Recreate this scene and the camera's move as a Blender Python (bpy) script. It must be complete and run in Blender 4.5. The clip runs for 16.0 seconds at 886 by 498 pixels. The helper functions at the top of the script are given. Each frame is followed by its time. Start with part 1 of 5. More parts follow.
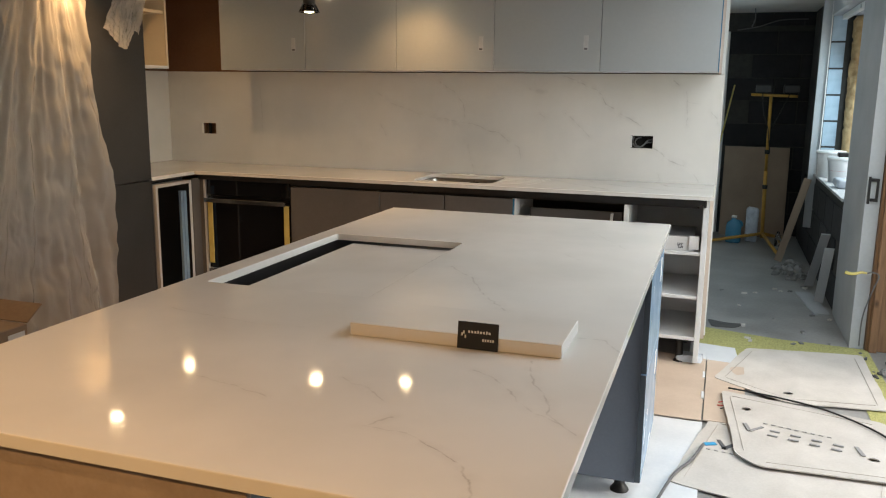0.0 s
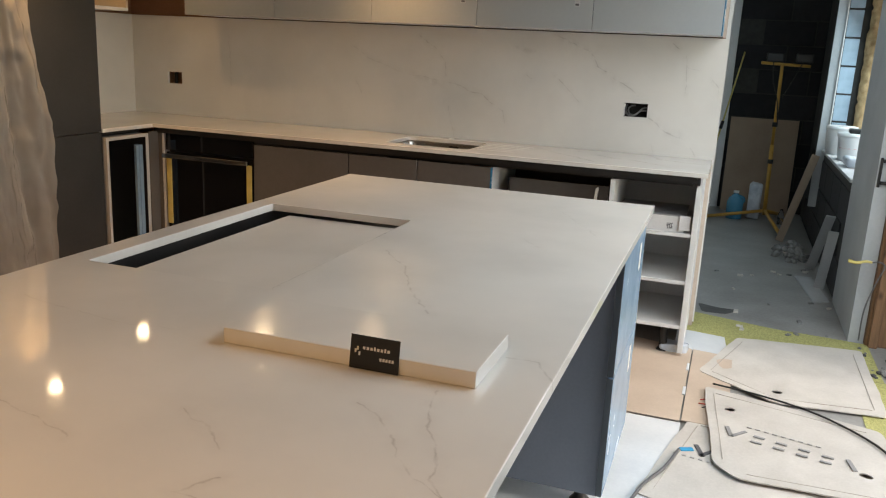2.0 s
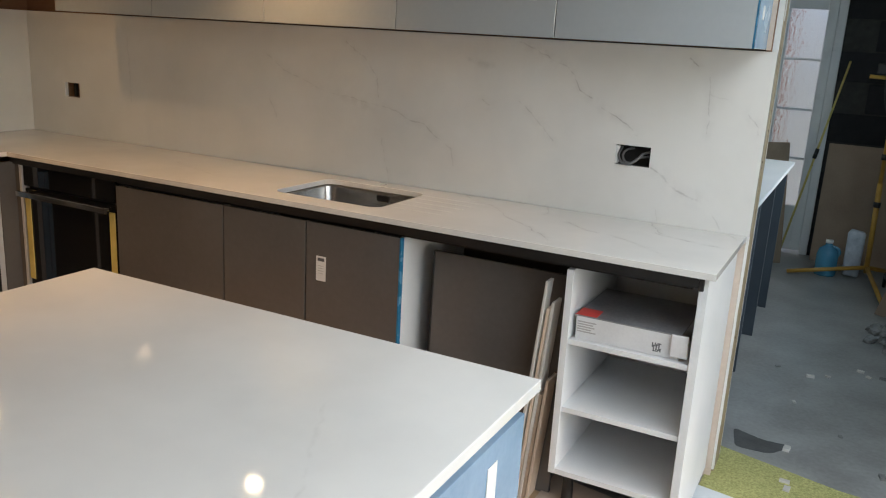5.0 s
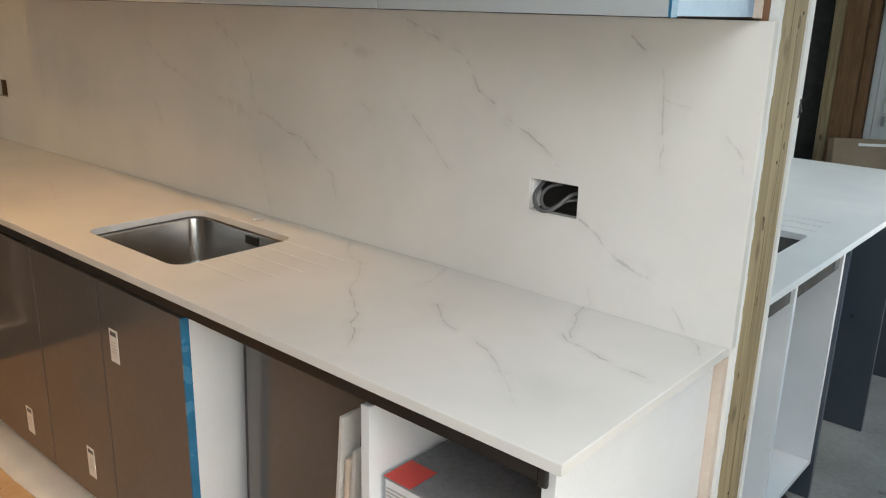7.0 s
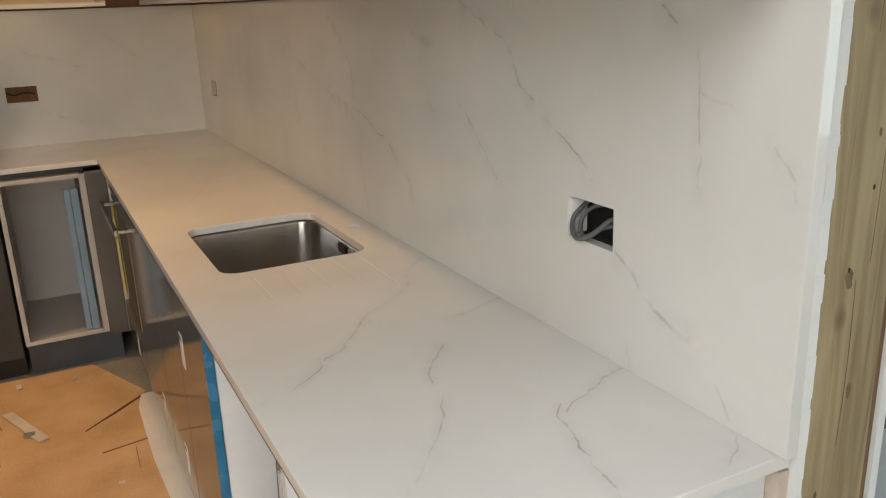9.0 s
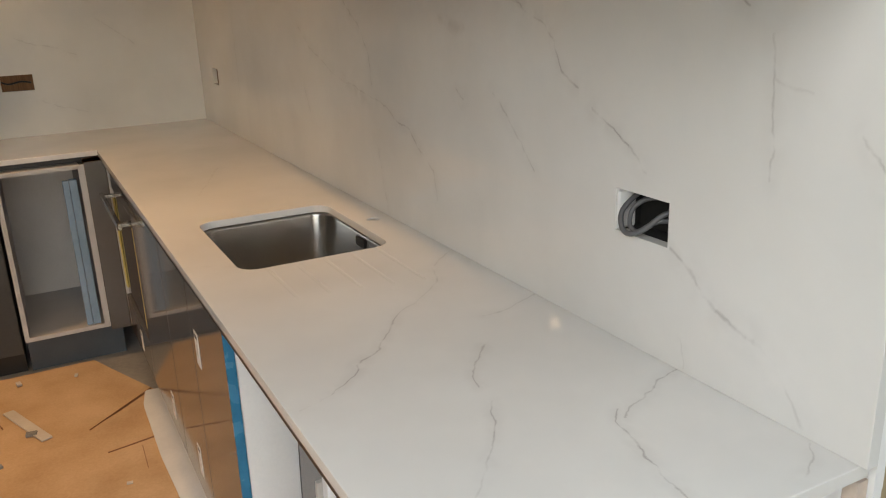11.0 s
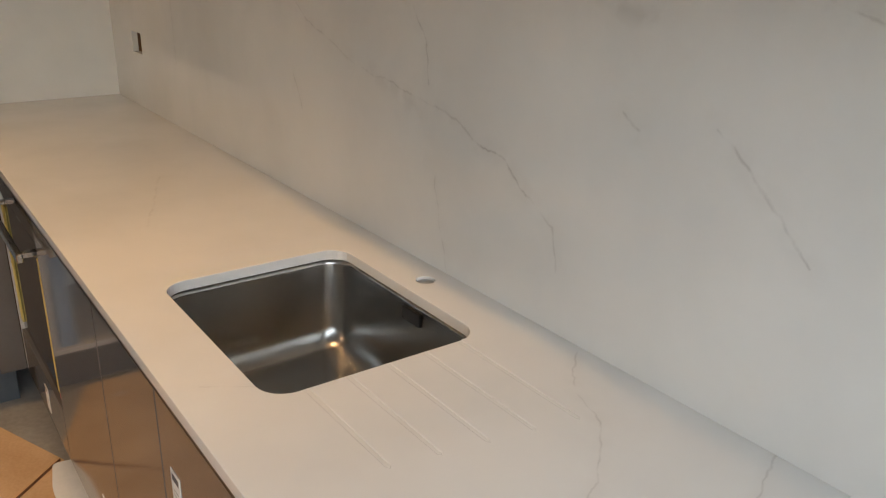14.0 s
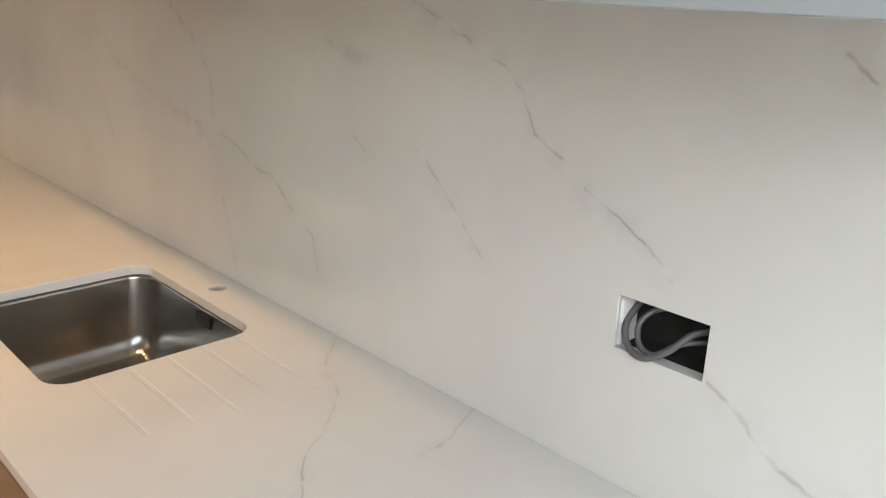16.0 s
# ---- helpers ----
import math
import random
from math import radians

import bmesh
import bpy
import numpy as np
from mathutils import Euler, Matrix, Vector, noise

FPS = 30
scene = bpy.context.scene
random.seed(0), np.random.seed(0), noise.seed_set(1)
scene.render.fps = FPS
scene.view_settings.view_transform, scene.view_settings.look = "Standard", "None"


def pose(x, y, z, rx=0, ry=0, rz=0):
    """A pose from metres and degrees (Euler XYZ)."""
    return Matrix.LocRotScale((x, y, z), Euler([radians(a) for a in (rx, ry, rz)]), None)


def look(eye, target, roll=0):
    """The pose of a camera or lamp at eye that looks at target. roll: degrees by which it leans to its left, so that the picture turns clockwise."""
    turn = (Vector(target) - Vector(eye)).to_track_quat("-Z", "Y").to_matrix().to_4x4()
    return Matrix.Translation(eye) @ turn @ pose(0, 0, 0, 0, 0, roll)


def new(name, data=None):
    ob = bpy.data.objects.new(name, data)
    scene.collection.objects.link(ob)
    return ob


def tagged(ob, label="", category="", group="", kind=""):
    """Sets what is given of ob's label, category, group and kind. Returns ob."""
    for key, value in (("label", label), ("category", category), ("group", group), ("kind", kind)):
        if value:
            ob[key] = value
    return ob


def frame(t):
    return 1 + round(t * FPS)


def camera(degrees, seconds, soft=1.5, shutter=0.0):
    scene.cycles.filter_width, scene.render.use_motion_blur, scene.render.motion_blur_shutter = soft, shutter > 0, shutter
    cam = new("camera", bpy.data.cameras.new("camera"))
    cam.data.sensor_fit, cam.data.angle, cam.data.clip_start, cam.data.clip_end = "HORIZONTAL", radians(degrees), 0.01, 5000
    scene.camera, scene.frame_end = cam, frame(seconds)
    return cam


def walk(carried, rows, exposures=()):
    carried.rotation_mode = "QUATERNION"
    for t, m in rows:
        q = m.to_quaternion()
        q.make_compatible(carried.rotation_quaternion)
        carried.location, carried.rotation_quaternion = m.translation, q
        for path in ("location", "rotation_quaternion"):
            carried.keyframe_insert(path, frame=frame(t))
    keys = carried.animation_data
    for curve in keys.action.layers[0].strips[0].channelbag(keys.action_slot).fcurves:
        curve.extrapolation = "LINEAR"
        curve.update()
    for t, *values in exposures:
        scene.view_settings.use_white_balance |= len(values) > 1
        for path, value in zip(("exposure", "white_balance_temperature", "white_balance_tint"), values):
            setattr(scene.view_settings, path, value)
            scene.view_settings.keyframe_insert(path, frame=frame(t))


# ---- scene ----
cam = camera(57.0, 16.0, soft=1.15)
PATH = [
    (0, (0.075, -0.103, 1.422), (-0.549, 1.758, 1.038), 0.7),
    (0.5, (0.058, -0.115, 1.426), (-0.56, 1.747, 1.035), 0.7),
    (1, (0.067, -0.005, 1.415), (-0.542, 1.851, 0.988), 1.2),
    (1.5, (0.094, 0.132, 1.413), (-0.517, 1.983, 0.965), 1.4),
    (2, (0.132, 0.288, 1.418), (-0.494, 2.125, 0.936), 2.8),
    (2.5, (0.155, 0.435, 1.434), (-0.486, 2.264, 0.941), 3.4),
    (3, (0.186, 0.669, 1.456), (-0.487, 2.485, 0.957), 3.4),
    (5.5, (0.447, 2.21, 1.526), (-0.498, 3.899, 1.022), 3.0),
    (6, (0.514, 2.567, 1.539), (-0.493, 4.218, 1.031), 2.6),
    (6.5, (0.534, 2.923, 1.538), (-0.501, 4.548, 0.998), 2.9),
    (7, (0.604, 3.277, 1.534), (-0.649, 4.727, 0.962), 1.4),
    (7.5, (0.62, 3.534, 1.513), (-0.786, 4.825, 0.917), 0.9),
    (8, (0.635, 3.724, 1.499), (-0.871, 4.886, 0.881), -0.4),
    (8.5, (0.678, 3.859, 1.5), (-0.988, 4.791, 0.902), -1.6),
    (9, (0.717, 3.934, 1.504), (-0.994, 4.79, 0.919), -2.1),
    (11.5, (0.54, 3.868, 1.491), (-1.134, 4.758, 0.853), -1.9),
    (12, (0.419, 3.853, 1.472), (-1.217, 4.777, 0.785), -1.0),
    (12.5, (0.205, 3.889, 1.467), (-1.412, 4.839, 0.772), -0.2),
    (13, (0.057, 3.922, 1.467), (-1.539, 4.905, 0.767), -0.0),
    (13.5, (-0.063, 3.909, 1.479), (-1.618, 4.952, 0.777), 0.7),
    (14, (-0.198, 3.902, 1.499), (-1.715, 4.998, 0.794), 1.2),
    (14.5, (-0.235, 3.883, 1.522), (-1.732, 5.013, 0.829), 1.8),
    (15, (-0.164, 3.873, 1.524), (-1.621, 5.067, 0.853), 2.6),
    (15.5, (-0.03, 3.906, 1.54), (-1.462, 5.137, 0.881), 1.4),
    (16, (0.111, 3.92, 1.537), (-1.247, 5.249, 0.912), 2.3),
]
walk(cam, [(t, look(eye, target, roll)) for t, eye, target, roll in PATH], [(0, 0.32, 7450, 12), (1.5, 0.27, 7550, 13), (3, 0.22, 7400, 12), (5.5, 0.28, 7050, 12), (6.5, 0.43, 7050, 12), (7.5, 0.32, 7850, 14), (9, 0.25, 7850, 14), (11.5, 0.32, 7500, 14), (12.5, 0.33, 7550, 14), (14.5, 0.54, 6850, 12), (16, 0.67, 7200, 13)])

# ---- light ----
world = bpy.data.worlds.new("world")
scene.world = world
world.use_nodes = True
wn = world.node_tree.nodes
sky = wn.new("ShaderNodeTexSky")
sky.sky_type, sky.sun_disc = "NISHITA", False
sky.sun_elevation, sky.sun_rotation = radians(35), radians(100)
world.node_tree.links.new(sky.outputs[0], wn["Background"].inputs[0])
wn["Background"].inputs[1].default_value = 0.30

sun = new("sun", bpy.data.lights.new("sun", "SUN"))
sun.data.energy, sun.data.angle, sun.data.color = 0.9, radians(20), (1.0, 0.96, 0.9)
sun.matrix_world = look((12, 2, 9), (0, 3, 0))

WARM = (1.0, 0.60, 0.27)
COOL = (0.56, 0.79, 1.0)


def area(name, eye, target, w, h, watts, colour):
    d = bpy.data.lights.new(name, "AREA")
    d.shape, d.size, d.size_y, d.energy, d.color = "RECTANGLE", w, h, watts, colour
    ob = new(name, d)
    ob.matrix_world = look(eye, target)
    return ob


def spot(name, eye, target, watts, degrees, colour=WARM, radius=0.03):
    d = bpy.data.lights.new(name, "SPOT")
    d.energy, d.spot_size, d.spot_blend, d.color, d.shadow_soft_size = watts, radians(degrees), 1.0, colour, radius
    ob = new(name, d)
    ob.matrix_world = look(eye, target)
    return ob


# sky light in the garden opening and the utility window; middle lamp is added overhead fill
area("daylight_patio", (1.86, 2.9, 1.15), (0.0, 2.9, 0.9), 2.4, 1.9, 8, COOL)
area("fill_overhead", (0.85, 3.0, 2.13), (0.85, 3.001, 0), 1.2, 2.6, 34, (0.76, 0.89, 1.0))
area("daylight_window", (1.24, 6.5, 1.45), (0.0, 6.4, 0.6), 1.5, 1.2, 16, (0.55, 0.82, 1.0))

# ---- materials ----


def mat(name, colour=(0.8, 0.8, 0.8), rough=0.5, metal=0.0, spec=0.5):
    m = bpy.data.materials.new(name)
    m.use_nodes = True
    b = m.node_tree.nodes["Principled BSDF"]
    b.inputs["Base Color"].default_value = (*colour, 1)
    b.inputs["Roughness"].default_value = rough
    b.inputs["Metallic"].default_value = metal
    b.inputs["Specular IOR Level"].default_value = spec
    return m


def surface(name, dark, light, rough=0.6, metal=0.0, scale=8.0, fine=120.0, bump=0.15, stretch=(1, 1, 1), spread=0.08, spec=0.5, depth=0.002, piece=0.0):
    """A material with cloudy variation, fine grain and relief; piece: how far pieces differ."""
    m = mat(name, light, rough, metal, spec)
    n, l = m.node_tree.nodes, m.node_tree.links
    b = n["Principled BSDF"]
    co = n.new("ShaderNodeTexCoord")
    mp = n.new("ShaderNodeMapping")
    mp.inputs["Scale"].default_value = stretch
    l.new(co.outputs["Object"], mp.inputs["Vector"])
    big, small = n.new("ShaderNodeTexNoise"), n.new("ShaderNodeTexNoise")
    big.inputs["Scale"].default_value, big.inputs["Detail"].default_value = scale, 5
    small.inputs["Scale"].default_value, small.inputs["Detail"].default_value = fine, 3
    l.new(mp.outputs[0], big.inputs["Vector"])
    l.new(mp.outputs[0], small.inputs["Vector"])
    mix = n.new("ShaderNodeMath")
    mix.operation, mix.inputs[1].default_value = "MULTIPLY_ADD", 0.35
    l.new(small.outputs[0], mix.inputs[0])
    l.new(big.outputs[0], mix.inputs[2])
    ramp = n.new("ShaderNodeValToRGB")
    ramp.color_ramp.elements[0].position, ramp.color_ramp.elements[1].position = 0.42, 0.9
    ramp.color_ramp.elements[0].color, ramp.color_ramp.elements[1].color = (*dark, 1), (*light, 1)
    l.new(mix.outputs[0], ramp.inputs[0])
    out = ramp.outputs[0]
    if piece:
        info, hsv = n.new("ShaderNodeObjectInfo"), n.new("ShaderNodeHueSaturation")
        mr = n.new("ShaderNodeMapRange")
        mr.inputs["To Min"].default_value, mr.inputs["To Max"].default_value = 1 - piece, 1 + piece
        l.new(info.outputs["Random"], mr.inputs["Value"])
        l.new(mr.outputs[0], hsv.inputs["Value"])
        l.new(out, hsv.inputs["Color"])
        out = hsv.outputs[0]
    l.new(out, b.inputs["Base Color"])
    rr = n.new("ShaderNodeMapRange")
    rr.inputs["To Min"].default_value, rr.inputs["To Max"].default_value = max(0.02, rough - spread), min(1, rough + spread)
    l.new(big.outputs[0], rr.inputs["Value"])
    l.new(rr.outputs[0], b.inputs["Roughness"])
    if bump:
        bp = n.new("ShaderNodeBump")
        bp.inputs["Strength"].default_value, bp.inputs["Distance"].default_value = bump, depth
        l.new(mix.outputs[0], bp.inputs["Height"])
        l.new(bp.outputs[0], b.inputs["Normal"])
    return m


def quartz(name, plane, veins, rough=0.12):
    """White engineered quartz. veins: lines of (strength, width in mm, a, b, c, d ...), corners in the plane's two axes."""
    m = mat(name, (0.76, 0.74, 0.71), rough)
    n, l = m.node_tree.nodes, m.node_tree.links
    b = n["Principled BSDF"]
    co = n.new("ShaderNodeTexCoord")
    here = co.outputs["Object"]
    warps = []
    for sc, amp in ((5.0, 0.05), (34.0, 0.016)):
        t = n.new("ShaderNodeTexNoise")
        t.inputs["Scale"].default_value, t.inputs["Detail"].default_value = sc, 4
        l.new(co.outputs["Object"], t.inputs["Vector"])
        sub, mul, add = (n.new("ShaderNodeVectorMath") for _ in range(3))
        sub.operation, sub.inputs[1].default_value = "SUBTRACT", (0.5, 0.5, 0.5)
        mul.operation, mul.inputs[1].default_value = "SCALE", (0, 0, 0)
        mul.inputs["Scale"].default_value = amp
        l.new(t.outputs["Color"], sub.inputs[0])
        l.new(sub.outputs[0], mul.inputs[0])
        l.new(here, add.inputs[0])
        l.new(mul.outputs[0], add.inputs[1])
        here = add.outputs[0]
    flat = n.new("ShaderNodeVectorMath")
    flat.operation = "MULTIPLY"
    flat.inputs[1].default_value = {"xz": (1, 0, 1), "xy": (1, 1, 0), "yz": (0, 1, 1)}[plane]
    l.new(here, flat.inputs[0])

    def at(u, v):
        return {"xz": (u, 0, v), "xy": (u, v, 0), "yz": (0, u, v)}[plane]

    total = None
    for strength, width, *line in veins:
        pts = list(zip(line[::2], line[1::2]))
        for p, q in zip(pts, pts[1:]):
            a, d = Vector(at(*p)), Vector(at(*q)) - Vector(at(*p))
            s0 = n.new("ShaderNodeVectorMath"); s0.operation = "SUBTRACT"; s0.inputs[1].default_value = a
            dt = n.new("ShaderNodeVectorMath"); dt.operation = "DOT_PRODUCT"; dt.inputs[1].default_value = d / d.length_squared
            cl = n.new("ShaderNodeClamp")
            sc = n.new("ShaderNodeVectorMath"); sc.operation = "SCALE"; sc.inputs[0].default_value = d
            ds = n.new("ShaderNodeVectorMath"); ds.operation = "DISTANCE"
            mr = n.new("ShaderNodeMapRange")
            mr.inputs["From Max"].default_value = width / 1400
            mr.inputs["To Min"].default_value, mr.inputs["To Max"].default_value = strength, 0
            l.new(flat.outputs[0], s0.inputs[0])
            l.new(s0.outputs[0], dt.inputs[0])
            l.new(dt.outputs["Value"], cl.inputs[0])
            l.new(cl.outputs[0], sc.inputs["Scale"])
            l.new(s0.outputs[0], ds.inputs[0])
            l.new(sc.outputs[0], ds.inputs[1])
            l.new(ds.outputs["Value"], mr.inputs["Value"])
            halo = n.new("ShaderNodeMapRange")
            halo.interpolation_type = "SMOOTHSTEP"
            halo.inputs["From Max"].default_value = width / 170
            halo.inputs["To Min"].default_value, halo.inputs["To Max"].default_value = strength * 0.18, 0
            l.new(ds.outputs["Value"], halo.inputs["Value"])
            both = n.new("ShaderNodeMath"); both.operation = "MAXIMUM"
            l.new(mr.outputs[0], both.inputs[0]); l.new(halo.outputs[0], both.inputs[1])
            mr = both
            if total is None:
                total = mr.outputs[0]
            else:
                mx = n.new("ShaderNodeMath"); mx.operation = "MAXIMUM"
                l.new(total, mx.inputs[0]); l.new(mr.outputs[0], mx.inputs[1])
                total = mx.outputs[0]
    # veins come and go along their length
    br = n.new("ShaderNodeTexNoise")
    br.inputs["Scale"].default_value, br.inputs["Detail"].default_value = 30, 6
    l.new(co.outputs["Object"], br.inputs["Vector"])
    bm_ = n.new("ShaderNodeMapRange")
    bm_.inputs["From Min"].default_value, bm_.inputs["From Max"].default_value = 0.34, 0.58
    bm_.inputs["To Min"].default_value = 0.06
    l.new(br.outputs[0], bm_.inputs["Value"])
    vein = n.new("ShaderNodeMath"); vein.operation = "MULTIPLY"
    l.new(total, vein.inputs[0]); l.new(bm_.outputs[0], vein.inputs[1])
    cloud = n.new("ShaderNodeTexNoise")
    cloud.inputs["Scale"].default_value, cloud.inputs["Detail"].default_value = 3.0, 6
    l.new(here, cloud.inputs["Vector"])
    base = n.new("ShaderNodeValToRGB")
    e = base.color_ramp.elements
    e[0].position, e[1].position = 0.3, 0.62
    e[0].color, e[1].color = (0.69, 0.68, 0.66, 1), (0.77, 0.755, 0.73, 1)
    l.new(cloud.outputs[0], base.inputs[0])
    mixc = n.new("ShaderNodeMix"); mixc.data_type = "RGBA"
    l.new(vein.outputs[0], mixc.inputs["Factor"])
    l.new(base.outputs[0], mixc.inputs["A"])
    mixc.inputs["B"].default_value = (0.34, 0.31, 0.295, 1)
    l.new(mixc.outputs["Result"], b.inputs["Base Color"])
    dust = n.new("ShaderNodeTexNoise")
    dust.inputs["Scale"].default_value, dust.inputs["Detail"].default_value = 7, 6
    l.new(co.outputs["Object"], dust.inputs["Vector"])
    dr = n.new("ShaderNodeMapRange")
    dr.inputs["To Min"].default_value, dr.inputs["To Max"].default_value = max(0.02, rough - 0.02), rough + 0.045
    l.new(dust.outputs[0], dr.inputs["Value"])
    l.new(dr.outputs[0], b.inputs["Roughness"])
    return m


def wood(name, dark, light, rough=0.7, along="z", scale=2.0):
    """Timber with grain along one axis and knots."""
    m = mat(name, light, rough)
    n, l = m.node_tree.nodes, m.node_tree.links
    b = n["Principled BSDF"]
    co, mp = n.new("ShaderNodeTexCoord"), n.new("ShaderNodeMapping")
    mp.inputs["Scale"].default_value = {"x": (0.06, 1, 1), "y": (1, 0.06, 1), "z": (1, 1, 0.06)}[along]
    l.new(co.outputs["Object"], mp.inputs["Vector"])
    t = n.new("ShaderNodeTexNoise")
    t.inputs["Scale"].default_value, t.inputs["Detail"].default_value, t.inputs["Distortion"].default_value = 28 * scale, 5, 1.6
    l.new(mp.outputs[0], t.inputs["Vector"])
    kn = n.new("ShaderNodeTexVoronoi")
    kn.inputs["Scale"].default_value = 9
    mk = n.new("ShaderNodeMapping")
    mk.inputs["Scale"].default_value = {"x": (0.6, 1, 1), "y": (1, 0.6, 1), "z": (1, 1, 0.6)}[along]
    l.new(co.outputs["Object"], mk.inputs["Vector"])
    l.new(mk.outputs[0], kn.inputs["Vector"])
    kr = n.new("ShaderNodeMapRange")
    kr.inputs["From Min"].default_value, kr.inputs["From Max"].default_value = 0.03, 0.16
    l.new(kn.outputs["Distance"], kr.inputs["Value"])
    ramp = n.new("ShaderNodeValToRGB")
    ramp.color_ramp.elements[0].position, ramp.color_ramp.elements[1].position = 0.3, 0.7
    ramp.color_ramp.elements[0].color, ramp.color_ramp.elements[1].color = (*dark, 1), (*light, 1)
    l.new(t.outputs[0], ramp.inputs[0])
    mx = n.new("ShaderNodeMix"); mx.data_type = "RGBA"
    l.new(kr.outputs[0], mx.inputs["Factor"])
    mx.inputs["A"].default_value = (dark[0] * 0.35, dark[1] * 0.3, dark[2] * 0.25, 1)
    l.new(ramp.outputs[0], mx.inputs["B"])
    l.new(mx.outputs["Result"], b.inputs["Base Color"])
    bp = n.new("ShaderNodeBump")
    bp.inputs["Strength"].default_value, bp.inputs["Distance"].default_value = 0.3, 0.001
    l.new(t.outputs[0], bp.inputs["Height"])
    l.new(bp.outputs[0], b.inputs["Normal"])
    return m


def glow(name, colour, strength):
    m = bpy.data.materials.new(name)
    m.use_nodes = True
    b = m.node_tree.nodes["Principled BSDF"]
    b.inputs["Base Color"].default_value = (0, 0, 0, 1)
    b.inputs["Emission Color"].default_value = (*colour, 1)
    b.inputs["Emission Strength"].default_value = strength
    return m


def glass(name, rough=0.02, bump=0.0, scale=30.0):
    m = mat(name, (0.95, 0.97, 0.97), rough)
    b = m.node_tree.nodes["Principled BSDF"]
    b.inputs["Transmission Weight"].default_value = 1.0
    b.inputs["IOR"].default_value = 1.45
    if bump:
        n, l = m.node_tree.nodes, m.node_tree.links
        t, bp = n.new("ShaderNodeTexNoise"), n.new("ShaderNodeBump")
        t.inputs["Scale"].default_value = scale
        bp.inputs["Strength"].default_value, bp.inputs["Distance"].default_value = bump, 0.02
        l.new(t.outputs[0], bp.inputs["Height"])
        l.new(bp.outputs[0], b.inputs["Normal"])
    return m


def polythene(name):
    m = bpy.data.materials.new(name)
    m.use_nodes = True
    n, l = m.node_tree.nodes, m.node_tree.links
    b = n["Principled BSDF"]
    b.inputs["Base Color"].default_value = (0.82, 0.80, 0.76, 1)
    b.inputs["Roughness"].default_value = 0.09
    tr, tl = n.new("ShaderNodeBsdfTransparent"), n.new("ShaderNodeBsdfTranslucent")
    tl.inputs[0].default_value = (0.9, 0.87, 0.8, 1)
    m1, m2 = n.new("ShaderNodeMixShader"), n.new("ShaderNodeMixShader")
    m1.inputs[0].default_value, m2.inputs[0].default_value = 0.3, 0.5
    l.new(b.outputs[0], m1.inputs[1]); l.new(tl.outputs[0], m1.inputs[2])
    l.new(tr.outputs[0], m2.inputs[1]); l.new(m1.outputs[0], m2.inputs[2])
    l.new(m2.outputs[0], n["Material Output"].inputs[0])
    co, mp = n.new("ShaderNodeTexCoord"), n.new("ShaderNodeMapping")
    mp.inputs["Scale"].default_value = (1, 1, 0.5)
    t, bp = n.new("ShaderNodeTexNoise"), n.new("ShaderNodeBump")
    t.noise_type = "RIDGED_MULTIFRACTAL"
    t.inputs["Scale"].default_value, t.inputs["Detail"].default_value = 15, 7
    bp.inputs["Strength"].default_value, bp.inputs["Distance"].default_value = 1.0, 0.022
    l.new(co.outputs["Object"], mp.inputs[0]); l.new(mp.outputs[0], t.inputs["Vector"])
    l.new(t.outputs[0], bp.inputs["Height"]); l.new(bp.outputs[0], b.inputs["Normal"])
    return m


def cover_cloth(name):
    m = mat(name, (0.8, 0.8, 0.8), 0.9)
    n, l = m.node_tree.nodes, m.node_tree.links
    tl, mx = n.new("ShaderNodeBsdfTranslucent"), n.new("ShaderNodeMixShader")
    tl.inputs[0].default_value, mx.inputs[0].default_value = (0.8, 0.8, 0.8, 1), 0.15
    l.new(n["Principled BSDF"].outputs[0], mx.inputs[1])
    l.new(tl.outputs[0], mx.inputs[2])
    l.new(mx.outputs[0], n["Material Output"].inputs[0])
    return m


